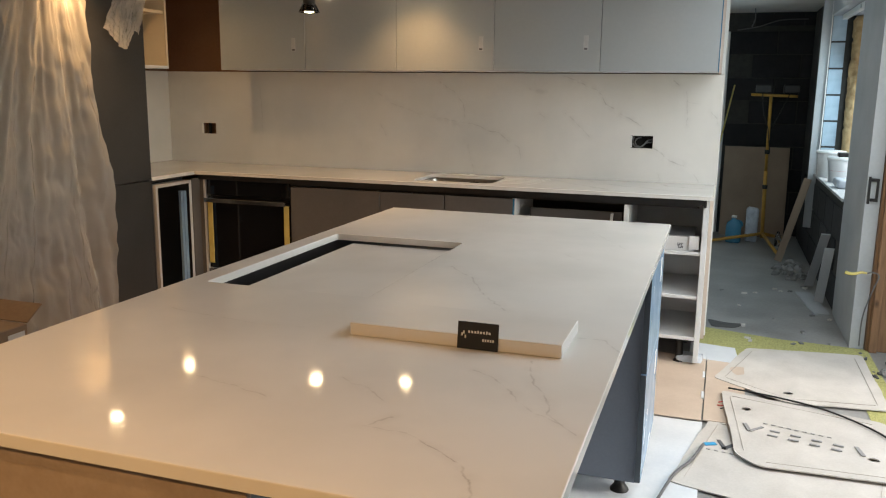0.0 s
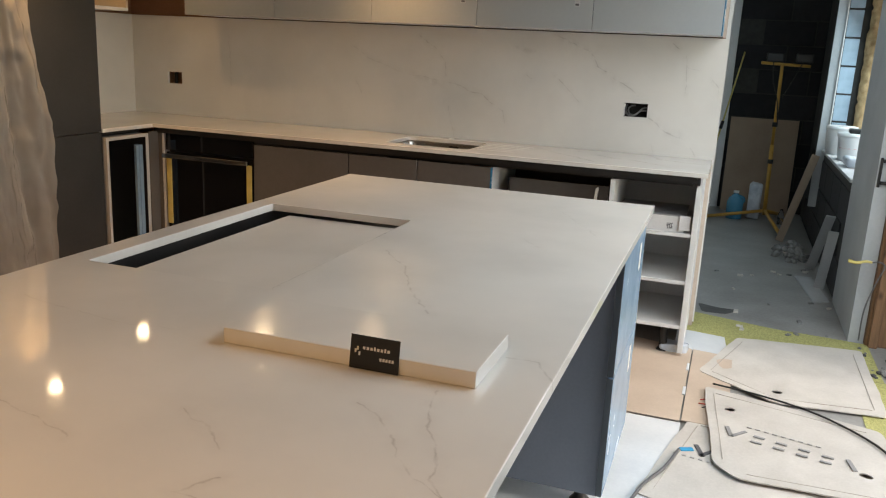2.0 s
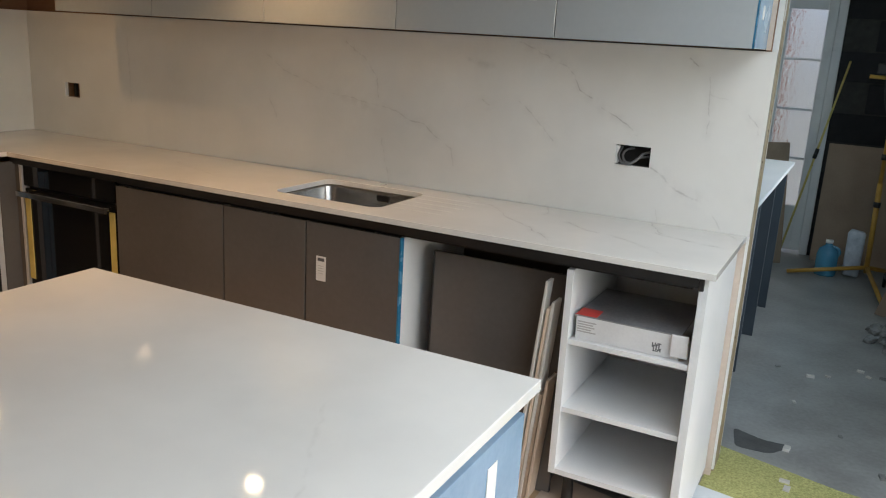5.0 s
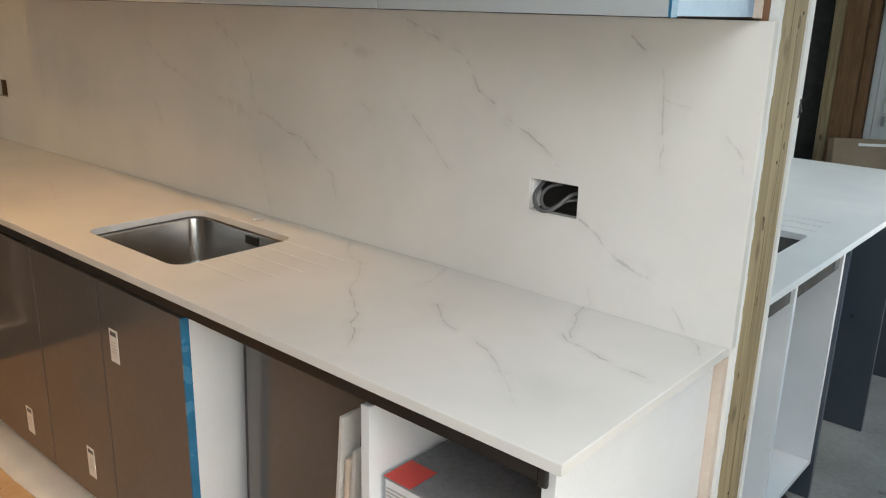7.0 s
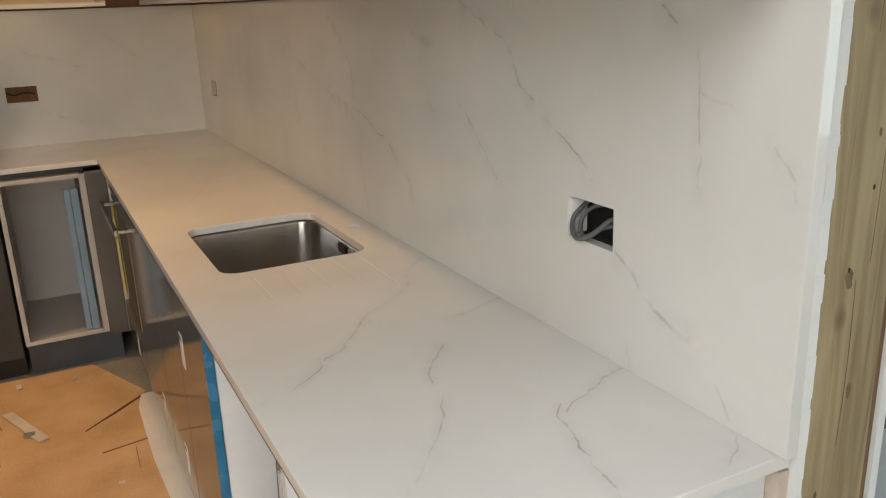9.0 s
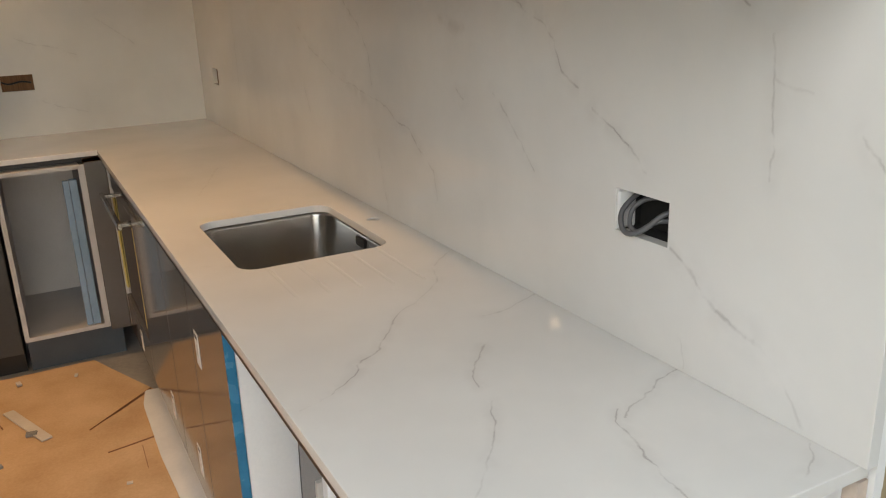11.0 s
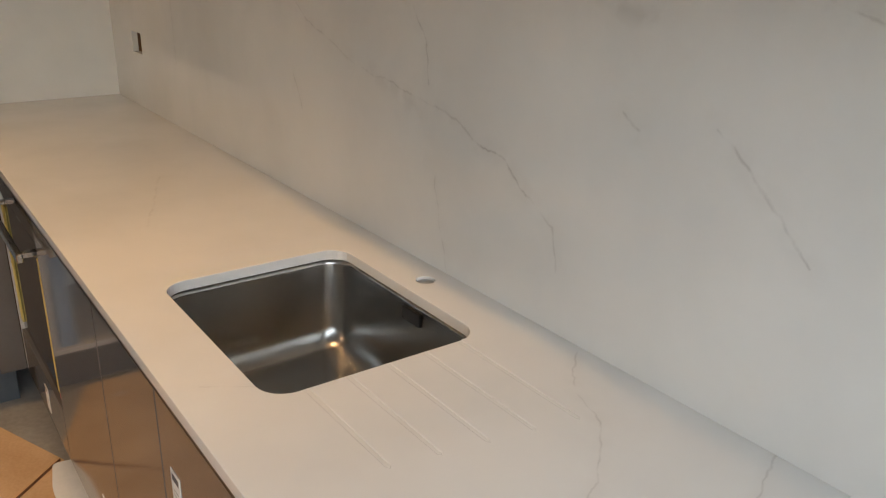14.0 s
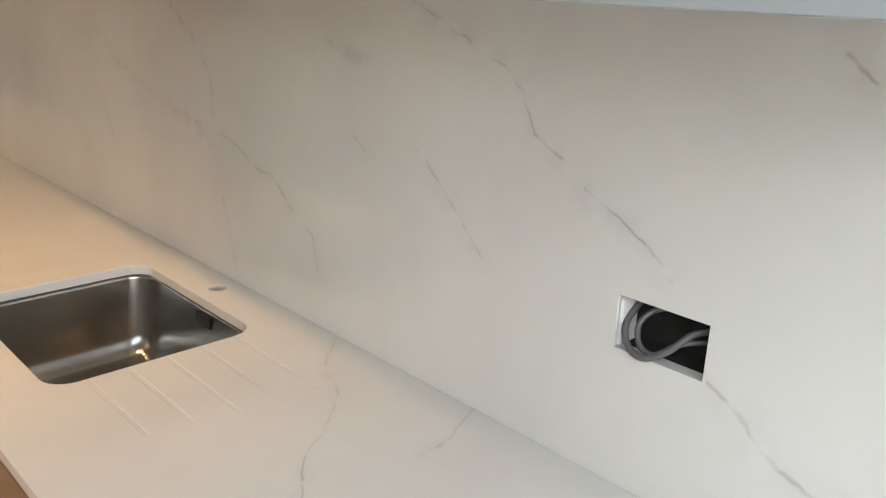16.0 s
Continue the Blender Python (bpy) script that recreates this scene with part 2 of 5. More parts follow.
SPLASH_VEINS = [
    (0.62, 6, -0.815, 1.503, -0.715, 1.472, -0.634, 1.44, -0.592, 1.405, -0.568, 1.352, -0.516, 1.327),
    (0.75, 6, -0.479, 1.297, -0.424, 1.27, -0.388, 1.247),
    (0.4, 6, -0.388, 1.247, -0.344, 1.211),
    (0.55, 8, -0.281, 1.101, -0.238, 1.075, -0.209, 1.046, -0.157, 1.021, -0.114, 1.009),
    (0.3, 8, -0.114, 1.009, -0.078, 0.992, -0.029, 0.924),
    (0.7, 6, -0.189, 1.487, -0.163, 1.461),
    (0.45, 5, -0.123, 1.427, -0.117, 1.371, -0.118, 1.333, -0.115, 1.299, -0.116, 1.243),
    (0.25, 6, -0.117, 1.371, -0.06, 1.362),
    (0.45, 5, 0.018, 1.328, 0.038, 1.303, 0.056, 1.282, 0.057, 1.261),
    (0.45, 6, -1.587, 1.462, -1.485, 1.405, -1.428, 1.34, -1.418, 1.262),
    (0.6, 6, -1.285, 1.182, -1.19, 1.161, -1.146, 1.115),
    (0.4, 6, -1.548, 1.243, -1.329, 1.209, -1.285, 1.182),
    (0.36, 6, -1.146, 1.115, -1.078, 1.087, -1.057, 1.016),
    (0.4, 6, -1.744, 1.276, -1.613, 1.244, -1.548, 1.243),
    (0.35, 6, -1.993, 1.394, -1.916, 1.343, -1.744, 1.276),
    (0.3, 6, -1.974, 1.2, -1.935, 1.112),
    (0.22, 10, -2.847, 1.439, -2.837, 1.123),
    (0.55, 6, -0.95, 1.29, -0.92, 1.267),
    (0.45, 6, -0.8, 1.288, -0.742, 1.243, -0.697, 1.195, -0.655, 1.157),
    (0.3, 5, -1.4, 1.09, -1.35, 0.91),
    (0.4, 4, -0.246, 0.956, -0.241, 0.915),
    (0.25, 28, -1.01, 1.44, -0.92, 1.41),
    (0.16, 45, -1.62, 1.25, -1.44, 1.21),
    (0.18, 40, -0.8, 1.5, -0.62, 1.44),
]
TOP_VEINS = [
    (0.4, 4, -0.985, 4.74, -0.9, 4.65, -0.817, 4.605, -0.763, 4.547, -0.7, 4.47),
    (0.6, 4, -0.7, 4.47, -0.632, 4.417, -0.569, 4.363),
    (0.75, 4, -0.569, 4.363, -0.546, 4.319, -0.51, 4.3, -0.482, 4.278, -0.46, 4.247),
    (0.35, 4, -0.46, 4.247, -0.443, 4.19),
    (0.4, 4, -0.606, 4.604, -0.61, 4.652, -0.63, 4.705, -0.645, 4.754),
    (0.6, 4, -0.5, 4.538, -0.448, 4.495, -0.42, 4.467, -0.374, 4.449),
    (0.65, 4, -0.319, 4.448, -0.29, 4.428, -0.257, 4.409, -0.216, 4.387, -0.174, 4.352),
    (0.4, 4, -0.174, 4.352, -0.136, 4.321, -0.1, 4.283),
    (0.6, 4, -0.255, 4.748, -0.243, 4.701, -0.22, 4.66, -0.198, 4.613, -0.176, 4.581),
    (0.75, 4, -0.2, 4.585, -0.175, 4.559, -0.145, 4.552, -0.102, 4.537, -0.056, 4.528, -0.013, 4.518, 0.03, 4.503),
    (0.5, 4, -0.009, 4.734, 0.018, 4.706, 0.052, 4.655),
    (0.2, 5, -1.2, 4.22, -1.12, 4.34),
    (0.2, 7, -2.3, 4.5, -1.9, 4.35),
]
ISLAND_VEINS = [
    (0.45, 6, -0.659, 2.134, -0.557, 2.025, -0.484, 1.87, -0.414, 1.768, -0.38, 1.72),
    (0.6, 4, -0.39, 1.032, -0.403, 1.008, -0.411, 0.984, -0.37, 0.981, -0.348, 0.983, -0.313, 0.963, -0.266, 0.939, -0.232, 0.913, -0.208, 0.868, -0.196, 0.821),
    (0.5, 5, -0.233, 1.376, -0.207, 1.255, -0.171, 1.183, -0.155, 1.124, -0.099, 1.063),
    (0.5, 4, -0.327, 1.29, -0.289, 1.271, -0.255, 1.222, -0.228, 1.175, -0.218, 1.152, -0.172, 1.118, -0.121, 1.089),
    (0.4, 4, -0.533, 1.164, -0.472, 1.126, -0.425, 1.088),
    (0.45, 4, -0.787, 1.084, -0.706, 1.069, -0.627, 1.04),
    (0.4, 6, -0.176, 1.553, -0.122, 1.553, -0.086, 1.487),
    (0.25, 6, -1.111, 1.457, -0.899, 1.412, -0.745, 1.424),
    (0.2, 6, -0.368, 2.446, -0.311, 2.374),
    (0.15, 9, -0.35, 2.9, -0.2, 2.6),
]
SLAB_VEINS = [(0.4, 5, -0.32, 1.59, -0.321, 1.546, -0.371, 1.501), (0.3, 5, -0.6, 1.55, -0.52, 1.5)]
LEFT_VEINS = [(0.3, 7, 3.95, 1.35, 4.2, 1.26), (0.3, 6, 4.0, 1.07, 4.2, 1.0), (0.3, 6, 4.3, 1.42, 4.45, 1.3)]

M = dict(
    splash=quartz("quartz_splash", "xz", SPLASH_VEINS, 0.05),
    splash_left=quartz("quartz_splash_left", "yz", LEFT_VEINS, 0.14),
    top=quartz("quartz_worktop", "xy", TOP_VEINS, 0.055),
    island=quartz("quartz_island", "xy", ISLAND_VEINS, 0.048),
    slab=quartz("quartz_offcut", "xy", SLAB_VEINS, 0.16),
    gloss_grey=surface("gloss_dark_grey", (0.105, 0.098, 0.095), (0.125, 0.118, 0.115), 0.09, scale=3, fine=60, bump=0.02, spread=0.03, depth=0.0008),
    tall_grey=surface("satin_dark_grey", (0.03, 0.032, 0.035), (0.045, 0.047, 0.05), 0.45, scale=4, fine=80, bump=0.02, spread=0.1),
    # Bluish base stands in for the cool daylight reflected by the wall unit doors.
    gloss_light=surface("gloss_light_grey", (0.37, 0.405, 0.43), (0.41, 0.445, 0.47), 0.12, scale=2, fine=50, bump=0.015, spread=0.03, depth=0.0008),
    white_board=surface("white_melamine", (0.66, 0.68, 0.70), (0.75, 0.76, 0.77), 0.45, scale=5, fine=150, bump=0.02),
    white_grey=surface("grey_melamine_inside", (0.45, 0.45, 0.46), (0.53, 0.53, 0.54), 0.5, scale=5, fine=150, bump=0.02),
    cream=surface("cream_cabinet_inside", (0.62, 0.52, 0.38), (0.70, 0.60, 0.45), 0.5, scale=3, bump=0.03),
    blue_film=surface("blue_protective_film", (0.02, 0.13, 0.24), (0.03, 0.19, 0.34), 0.25, scale=14, fine=60, bump=0.1),
    pale_film=surface("pale_blue_film", (0.17, 0.28, 0.41), (0.25, 0.37, 0.51), 0.25, scale=6, fine=60, bump=0.08),
    navy=surface("dark_blue_grey_panel", (0.045, 0.06, 0.08), (0.06, 0.08, 0.10), 0.3, scale=5, bump=0.03),
    blue_grey=surface("blue_grey_end_panel", (0.15, 0.18, 0.23), (0.19, 0.22, 0.28), 0.35, scale=3, fine=90, bump=0.03),
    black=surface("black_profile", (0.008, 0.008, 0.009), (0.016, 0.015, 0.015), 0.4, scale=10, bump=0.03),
    black_glass=mat("black_oven_glass", (0.006, 0.006, 0.007), 0.05),
    # Near black: the dark inside holes and recesses is put into this colour.
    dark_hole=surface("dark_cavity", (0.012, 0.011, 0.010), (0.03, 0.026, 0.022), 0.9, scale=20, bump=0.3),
    steel=surface("brushed_steel", (0.34, 0.33, 0.32), (0.48, 0.47, 0.45), 0.22, 1.0, scale=6, fine=220, bump=0.05, stretch=(0.2, 1, 1), spread=0.08),
    steel_dull=surface("dull_steel", (0.35, 0.35, 0.35), (0.5, 0.5, 0.5), 0.35, 1.0, scale=10, bump=0.05),
    plaster=surface("grey_plasterboard", (0.36, 0.38, 0.40), (0.46, 0.48, 0.50), 0.85, scale=3, fine=70, bump=0.08),
    pink_plaster=surface("pink_plaster", (0.54, 0.44, 0.37), (0.65, 0.55, 0.47), 0.9, scale=7, fine=90, bump=0.2),
    brown_wall=surface("bare_brown_plaster", (0.20, 0.10, 0.055), (0.27, 0.14, 0.08), 0.9, scale=2.5, fine=60, bump=0.12),
    white_paint=surface("white_ceiling_paint", (0.68, 0.68, 0.67), (0.78, 0.78, 0.77), 0.9, scale=2, fine=90, bump=0.06),
    white_plastic=surface("white_pvc", (0.68, 0.70, 0.71), (0.76, 0.78, 0.79), 0.3, scale=6, bump=0.02),
    timber=wood("pale_stud_timber", (0.23, 0.165, 0.09), (0.40, 0.31, 0.185), 0.75, "z", 1.3),
    timber_brown=wood("brown_timber", (0.16, 0.08, 0.04), (0.26, 0.14, 0.07), 0.75, "z"),
    knot=surface("timber_knot", (0.10, 0.06, 0.03), (0.22, 0.15, 0.08), 0.8, scale=60, bump=0.2),
    timber_edge=surface("fibreboard_edge", (0.30, 0.23, 0.18), (0.38, 0.30, 0.24), 0.85, scale=20, bump=0.2),
    concrete=surface("screed_floor", (0.19, 0.188, 0.18), (0.36, 0.36, 0.355), 0.42, scale=3.2, fine=50, bump=0.35, spread=0.2),
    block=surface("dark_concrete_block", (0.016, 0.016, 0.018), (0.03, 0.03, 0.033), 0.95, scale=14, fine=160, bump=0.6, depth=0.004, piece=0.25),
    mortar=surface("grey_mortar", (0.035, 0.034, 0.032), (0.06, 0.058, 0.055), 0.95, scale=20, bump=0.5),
    # Bluish daylight on the reveal is put into this block colour.
    pale_block=surface("blue_daylit_block", (0.30, 0.42, 0.52), (0.42, 0.55, 0.66), 0.9, scale=14, fine=140, bump=0.4, piece=0.15),
    insulation=surface("brown_mineral_wool", (0.24, 0.14, 0.06), (0.55, 0.40, 0.22), 0.98, scale=18, fine=200, bump=1.0, depth=0.01),
    card_brown=surface("brown_floor_cardboard", (0.40, 0.265, 0.15), (0.55, 0.39, 0.245), 0.85, scale=5, fine=110, bump=0.12, piece=0.12),
    card_pale=surface("pale_grey_cardboard", (0.48, 0.455, 0.425), (0.63, 0.60, 0.565), 0.8, scale=5, fine=110, bump=0.1, piece=0.08),
    card_edge=surface("worn_card_edge", (0.36, 0.32, 0.28), (0.50, 0.46, 0.41), 0.9, scale=30, bump=0.1),
    card_tan=surface("tan_floor_cardboard", (0.50, 0.40, 0.32), (0.60, 0.49, 0.40), 0.85, scale=5, fine=110, bump=0.1),
    card_box=surface("box_cardboard", (0.22, 0.155, 0.105), (0.31, 0.23, 0.165), 0.85, scale=5, fine=90, bump=0.1),
    hardboard=surface("hardboard_sheet", (0.28, 0.20, 0.15), (0.36, 0.27, 0.20), 0.8, scale=4, fine=90, bump=0.08),
    white_sheet=surface("white_floor_board", (0.62, 0.66, 0.70), (0.74, 0.77, 0.80), 0.5, scale=6, fine=80, bump=0.1),
    yellow_mat=surface("yellow_mesh_matting", (0.25, 0.25, 0.08), (0.58, 0.56, 0.23), 0.8, scale=130, fine=420, bump=0.9, depth=0.004),
    yellow=surface("yellow_foam_strip", (0.52, 0.42, 0.12), (0.66, 0.55, 0.20), 0.7, scale=20, bump=0.15),
    yellow_metal=surface("yellow_painted_steel", (0.42, 0.22, 0.04), (0.56, 0.32, 0.06), 0.45, scale=18, fine=120, bump=0.1),
    label=surface("paper_label", (0.68, 0.68, 0.67), (0.78, 0.78, 0.77), 0.6, scale=30, bump=0.02),
    label_clear=surface("film_label", (0.42, 0.44, 0.45), (0.50, 0.52, 0.53), 0.3, scale=30, bump=0.02),
    ink=mat("grey_print", (0.10, 0.10, 0.11), 0.7),
    ink_pale=mat("pale_print", (0.40, 0.39, 0.38), 0.8),
    ink_logo=mat("logo_grey_print", (0.27, 0.27, 0.275), 0.8),
    ink_blue=mat("blue_print", (0.02, 0.30, 0.55), 0.7),
    red=mat("red_print", (0.62, 0.06, 0.05), 0.5),
    box_white=surface("white_carton", (0.60, 0.60, 0.61), (0.72, 0.72, 0.73), 0.45, scale=6, bump=0.05),
    box_dark=surface("grey_printed_carton", (0.10, 0.10, 0.11), (0.28, 0.28, 0.29), 0.35, scale=5, bump=0.03),
    card_black=mat("black_card", (0.012, 0.013, 0.016), 0.45),
    card_white=mat("white_print", (0.7, 0.7, 0.7), 0.6),
    poly=polythene("clear_polythene"),
    bottle_blue=surface("blue_translucent_plastic", (0.05, 0.22, 0.36), (0.08, 0.32, 0.50), 0.25, scale=6, bump=0.03),
    bag=surface("foil_bag", (0.40, 0.46, 0.54), (0.62, 0.68, 0.76), 0.3, scale=18, fine=50, bump=0.8, depth=0.01),
    rubble=surface("plaster_rubble", (0.14, 0.14, 0.14), (0.30, 0.30, 0.30), 0.95, scale=10, bump=0.6),
    cable=mat("grey_cable", (0.12, 0.12, 0.125), 0.4),
    cable_black=mat("black_cable", (0.02, 0.02, 0.02), 0.4),
    bulb=glow("lamp_glow", (1.0, 0.78, 0.50), 110.0),
    lens=glow("downlight_glow", (1.0, 0.78, 0.50), 65.0),
    chrome=mat("chrome", (0.7, 0.7, 0.7), 0.12, 1.0),
    lamp_body=mat("dark_lamp_body", (0.03, 0.028, 0.025), 0.35, 0.6),
    blind=cover_cloth("white_cover_cloth"),
    clear=glass("clear_glass", 0.02),
    obscure=glass("patterned_glass", 0.02, 0.35, 9.0),
    brick=surface("garden_brick", (0.36, 0.17, 0.13), (0.52, 0.29, 0.23), 0.9, scale=20, fine=90, bump=0.4, piece=0.2),
    render_white=surface("pale_render", (0.74, 0.74, 0.73), (0.82, 0.82, 0.81), 0.9, scale=6, bump=0.2),
    grass=surface("paving", (0.26, 0.26, 0.25), (0.38, 0.38, 0.37), 0.9, scale=4, bump=0.3),
    slate=surface("dark_patch", (0.05, 0.05, 0.05), (0.10, 0.10, 0.10), 0.8, scale=12, bump=0.3),
)

# ---- builders ----
BASE = {}


def thing(name, label, category, at=(0, 0, 0), group="", kind=""):
    ob = new(name)
    ob.empty_display_size = 0.05
    ob.location = at
    BASE[ob.name] = Vector(at)
    return tagged(ob, label, category, group, kind)


def part(name, bm, material, parent=None, label="", smooth=False):
    """One bmesh, in the world's metres, as one mesh under a thing or a part."""
    me = bpy.data.meshes.new(name)
    ob = new(name, me)
    if parent is not None:
        base = BASE[parent.name]
        BASE[ob.name] = base
        bmesh.ops.translate(bm, verts=bm.verts, vec=-base)
        ob.parent = parent
    else:
        BASE[ob.name] = Vector((0, 0, 0))
    bm.normal_update()
    for f in bm.faces:
        f.smooth = smooth
    bm.to_mesh(me)
    bm.free()
    me.materials.append(material)
    return tagged(ob, label)


def solo(name, bm, material, label, category, group="", kind="", smooth=False):
    return tagged(part(name, bm, material, None, "", smooth), label, category, group, kind)


def structure(name, bm, material, label, category, smooth=False):
    return solo(name, bm, material, label, category, "", "structure", smooth)


def box(x0, x1, y0, y1, z0, z1, bevel=0.0, m=None, seg=1):
    bm = bmesh.new()
    bmesh.ops.create_cube(bm, size=1)
    for v in bm.verts:
        v.co = Vector((x0 + (v.co.x + 0.5) * (x1 - x0), y0 + (v.co.y + 0.5) * (y1 - y0), z0 + (v.co.z + 0.5) * (z1 - z0)))
    if bevel:
        bmesh.ops.bevel(bm, geom=list(bm.edges), offset=bevel, segments=seg, profile=0.5, affect="EDGES")
    if m is not None:
        bmesh.ops.transform(bm, matrix=m, verts=bm.verts)
    return bm


def boxes(*rows, bevel=0.0):
    bm = bmesh.new()
    for r in rows:
        b = box(*r, bevel=bevel)
        join(bm, b)
    return bm


def join(bm, other):
    tmp = bpy.data.meshes.new("join")
    other.to_mesh(tmp)
    other.free()
    bm.from_mesh(tmp)
    bpy.data.meshes.remove(tmp)
    return bm


def rounded(x0, x1, y0, y1, r, n=6):
    pts = []
    for cx, cy, a0 in ((x1 - r, y1 - r, 0), (x0 + r, y1 - r, 90), (x0 + r, y0 + r, 180), (x1 - r, y0 + r, 270)):
        for i in range(n + 1):
            a = radians(a0 + 90 * i / n)
            pts.append((cx + r * math.cos(a), cy + r * math.sin(a)))
    return pts


def circle(cx, cy, r, n=20):
    return [(cx + r * math.cos(2 * math.pi * i / n), cy + r * math.sin(2 * math.pi * i / n)) for i in range(n)]


def slab(outline, holes, z0, z1, bevel=0.0):
    """A flat plate from z0 to z1 with holes through it."""
    bm = bmesh.new()
    edges = []
    for loop in (outline, *holes):
        vs = [bm.verts.new((x, y, z1)) for x, y in loop]
        edges += [bm.edges.new((vs[i], vs[(i + 1) % len(vs)])) for i in range(len(vs))]
    bmesh.ops.triangle_fill(bm, use_beauty=True, edges=edges, normal=(0, 0, 1))
    rim = [e for e in bm.edges if e.is_boundary]
    r = bmesh.ops.extrude_face_region(bm, geom=list(bm.faces), use_keep_orig=True)
    down = [v for v in r["geom"] if isinstance(v, bmesh.types.BMVert)]
    bmesh.ops.translate(bm, verts=down, vec=(0, 0, z0 - z1))
    bmesh.ops.recalc_face_normals(bm, faces=bm.faces)
    if bevel:
        rim = [e for e in rim if e.is_valid]
        bmesh.ops.bevel(bm, geom=rim, offset=bevel, segments=2, profile=0.5, affect="EDGES")
    return bm


def upright(bm, y):
    """Turns a plate drawn in x and z (as x, y) so that its top faces -y at y."""
    for v in bm.verts:
        v.co = Vector((v.co.x, y - v.co.z, v.co.y))
    bmesh.ops.recalc_face_normals(bm, faces=bm.faces)
    return bm


def upright_x(bm, x):
    """Turns a plate drawn in y and z so that its top faces +x at x."""
    for v in bm.verts:
        v.co = Vector((x + v.co.z, v.co.x, v.co.y))
    bmesh.ops.recalc_face_normals(bm, faces=bm.faces)
    return bm


def tube(points, r, n=8, taper=None):
    """A round bar through the points, smoothed between them."""
    pts = [Vector(p) for p in points]
    if len(pts) > 2:
        fine = []
        for i in range(len(pts) - 1):
            p0, p1, p2, p3 = pts[max(i - 1, 0)], pts[i], pts[i + 1], pts[min(i + 2, len(pts) - 1)]
            for k in range(5):
                t = k / 5
                fine.append(0.5 * (2 * p1 + (p2 - p0) * t + (2 * p0 - 5 * p1 + 4 * p2 - p3) * t * t + (3 * p1 - p0 - 3 * p2 + p3) * t ** 3))
        pts = fine + [pts[-1]]
    bm = bmesh.new()
    rings = []
    for i, p in enumerate(pts):
        d = (pts[min(i + 1, len(pts) - 1)] - pts[max(i - 1, 0)]).normalized()
        up = Vector((0, 0, 1)) if abs(d.z) < 0.9 else Vector((1, 0, 0))
        u = d.cross(up).normalized()
        w = d.cross(u)
        rr = r if taper is None else r + (taper - r) * i / (len(pts) - 1)
        rings.append([bm.verts.new(p + rr * (math.cos(2 * math.pi * k / n) * u + math.sin(2 * math.pi * k / n) * w)) for k in range(n)])
    for a, b in zip(rings, rings[1:]):
        for k in range(n):
            bm.faces.new((a[k], a[(k + 1) % n], b[(k + 1) % n], b[k]))
    bm.faces.new(rings[0])
    bm.faces.new(rings[-1][::-1])
    bmesh.ops.recalc_face_normals(bm, faces=bm.faces)
    return bm


def lathe(cx, cy, profile, n=24):
    """A turned shape about the vertical through (cx, cy); profile: (radius, z)."""
    bm = bmesh.new()
    rings = [[bm.verts.new((cx + r * math.cos(2 * math.pi * k / n), cy + r * math.sin(2 * math.pi * k / n), z)) for k in range(n)] for r, z in profile]
    for a, b in zip(rings, rings[1:]):
        for k in range(n):
            bm.faces.new((a[k], a[(k + 1) % n], b[(k + 1) % n], b[k]))
    bm.faces.new(rings[0][::-1])
    bm.faces.new(rings[-1])
    bmesh.ops.recalc_face_normals(bm, faces=bm.faces)
    return bm


def sheet(pts, z, thick, wave=0.0, seed=0, cells=24):
    """A thin board lying on the floor, cut to the outline pts and slightly wavy."""
    bm = slab(pts, (), z, z + thick)
    xs, ys = [p[0] for p in pts], [p[1] for p in pts]
    if wave:
        for axis, lo, hi in ((0, min(xs), max(xs)), (1, min(ys), max(ys))):
            for i in range(1, cells):
                co, no = [0, 0, 0], [0, 0, 0]
                co[axis], no[axis] = lo + (hi - lo) * i / cells, 1
                bmesh.ops.bisect_plane(bm, geom=bm.verts[:] + bm.edges[:] + bm.faces[:], plane_co=co, plane_no=no)
        for v in bm.verts:
            v.co.z += wave * max(0.0, noise.noise(Vector((v.co.x * 2.5 + seed, v.co.y * 2.5, seed))) + 0.25)
    return bm


def soft_corners(pts, r, n=5):
    """Rounds the corners of a polygon."""
    out = []
    for i, p in enumerate(pts):
        p, a, b = Vector(p), Vector(pts[i - 1]), Vector(pts[(i + 1) % len(pts)])
        s, e = p + (a - p).normalized() * r, p + (b - p).normalized() * r
        for k in range(n + 1):
            t = k / n
            q = (1 - t) ** 2 * s + 2 * t * (1 - t) * p + t * t * e
            out.append((q.x, q.y))
    return out

# ---- structure ----
CEIL = 2.2
floor = structure("floor", box(-3.75, 2.1, -2.4, 9.0, -0.12, 0.0), M["concrete"], "grey screed floor, dusty and stained", "floor")
# Kitchen ceiling is unseen; its opening is made up for the overhead fill.
structure("ceiling", slab([(-3.75, -2.4), (2.1, -2.4), (2.1, 4.955), (-3.75, 4.955)], [[(0.2, 1.65), (1.5, 1.65), (1.5, 4.35), (0.2, 4.35)]], 2.1, 2.2), M["plaster"], "flat unseen ceiling in plasterboard grey with an added opening for the overhead fill", "ceiling")
structure("ceiling_utility", box(-3.75, 2.1, 4.957, 9.0, CEIL, CEIL + 0.1), M["white_paint"], "pale plasterboard ceiling of the utility room", "ceiling")
structure("wall_west", box(-3.75, -3.592, -2.4, 4.955, 0, CEIL), M["brown_wall"], "bare brown plaster wall behind the tall units", "wall")
structure("wall_south", box(-3.59, 2.1, -2.4, -2.2, 0, CEIL), M["plaster"], "plain plastered wall", "wall")

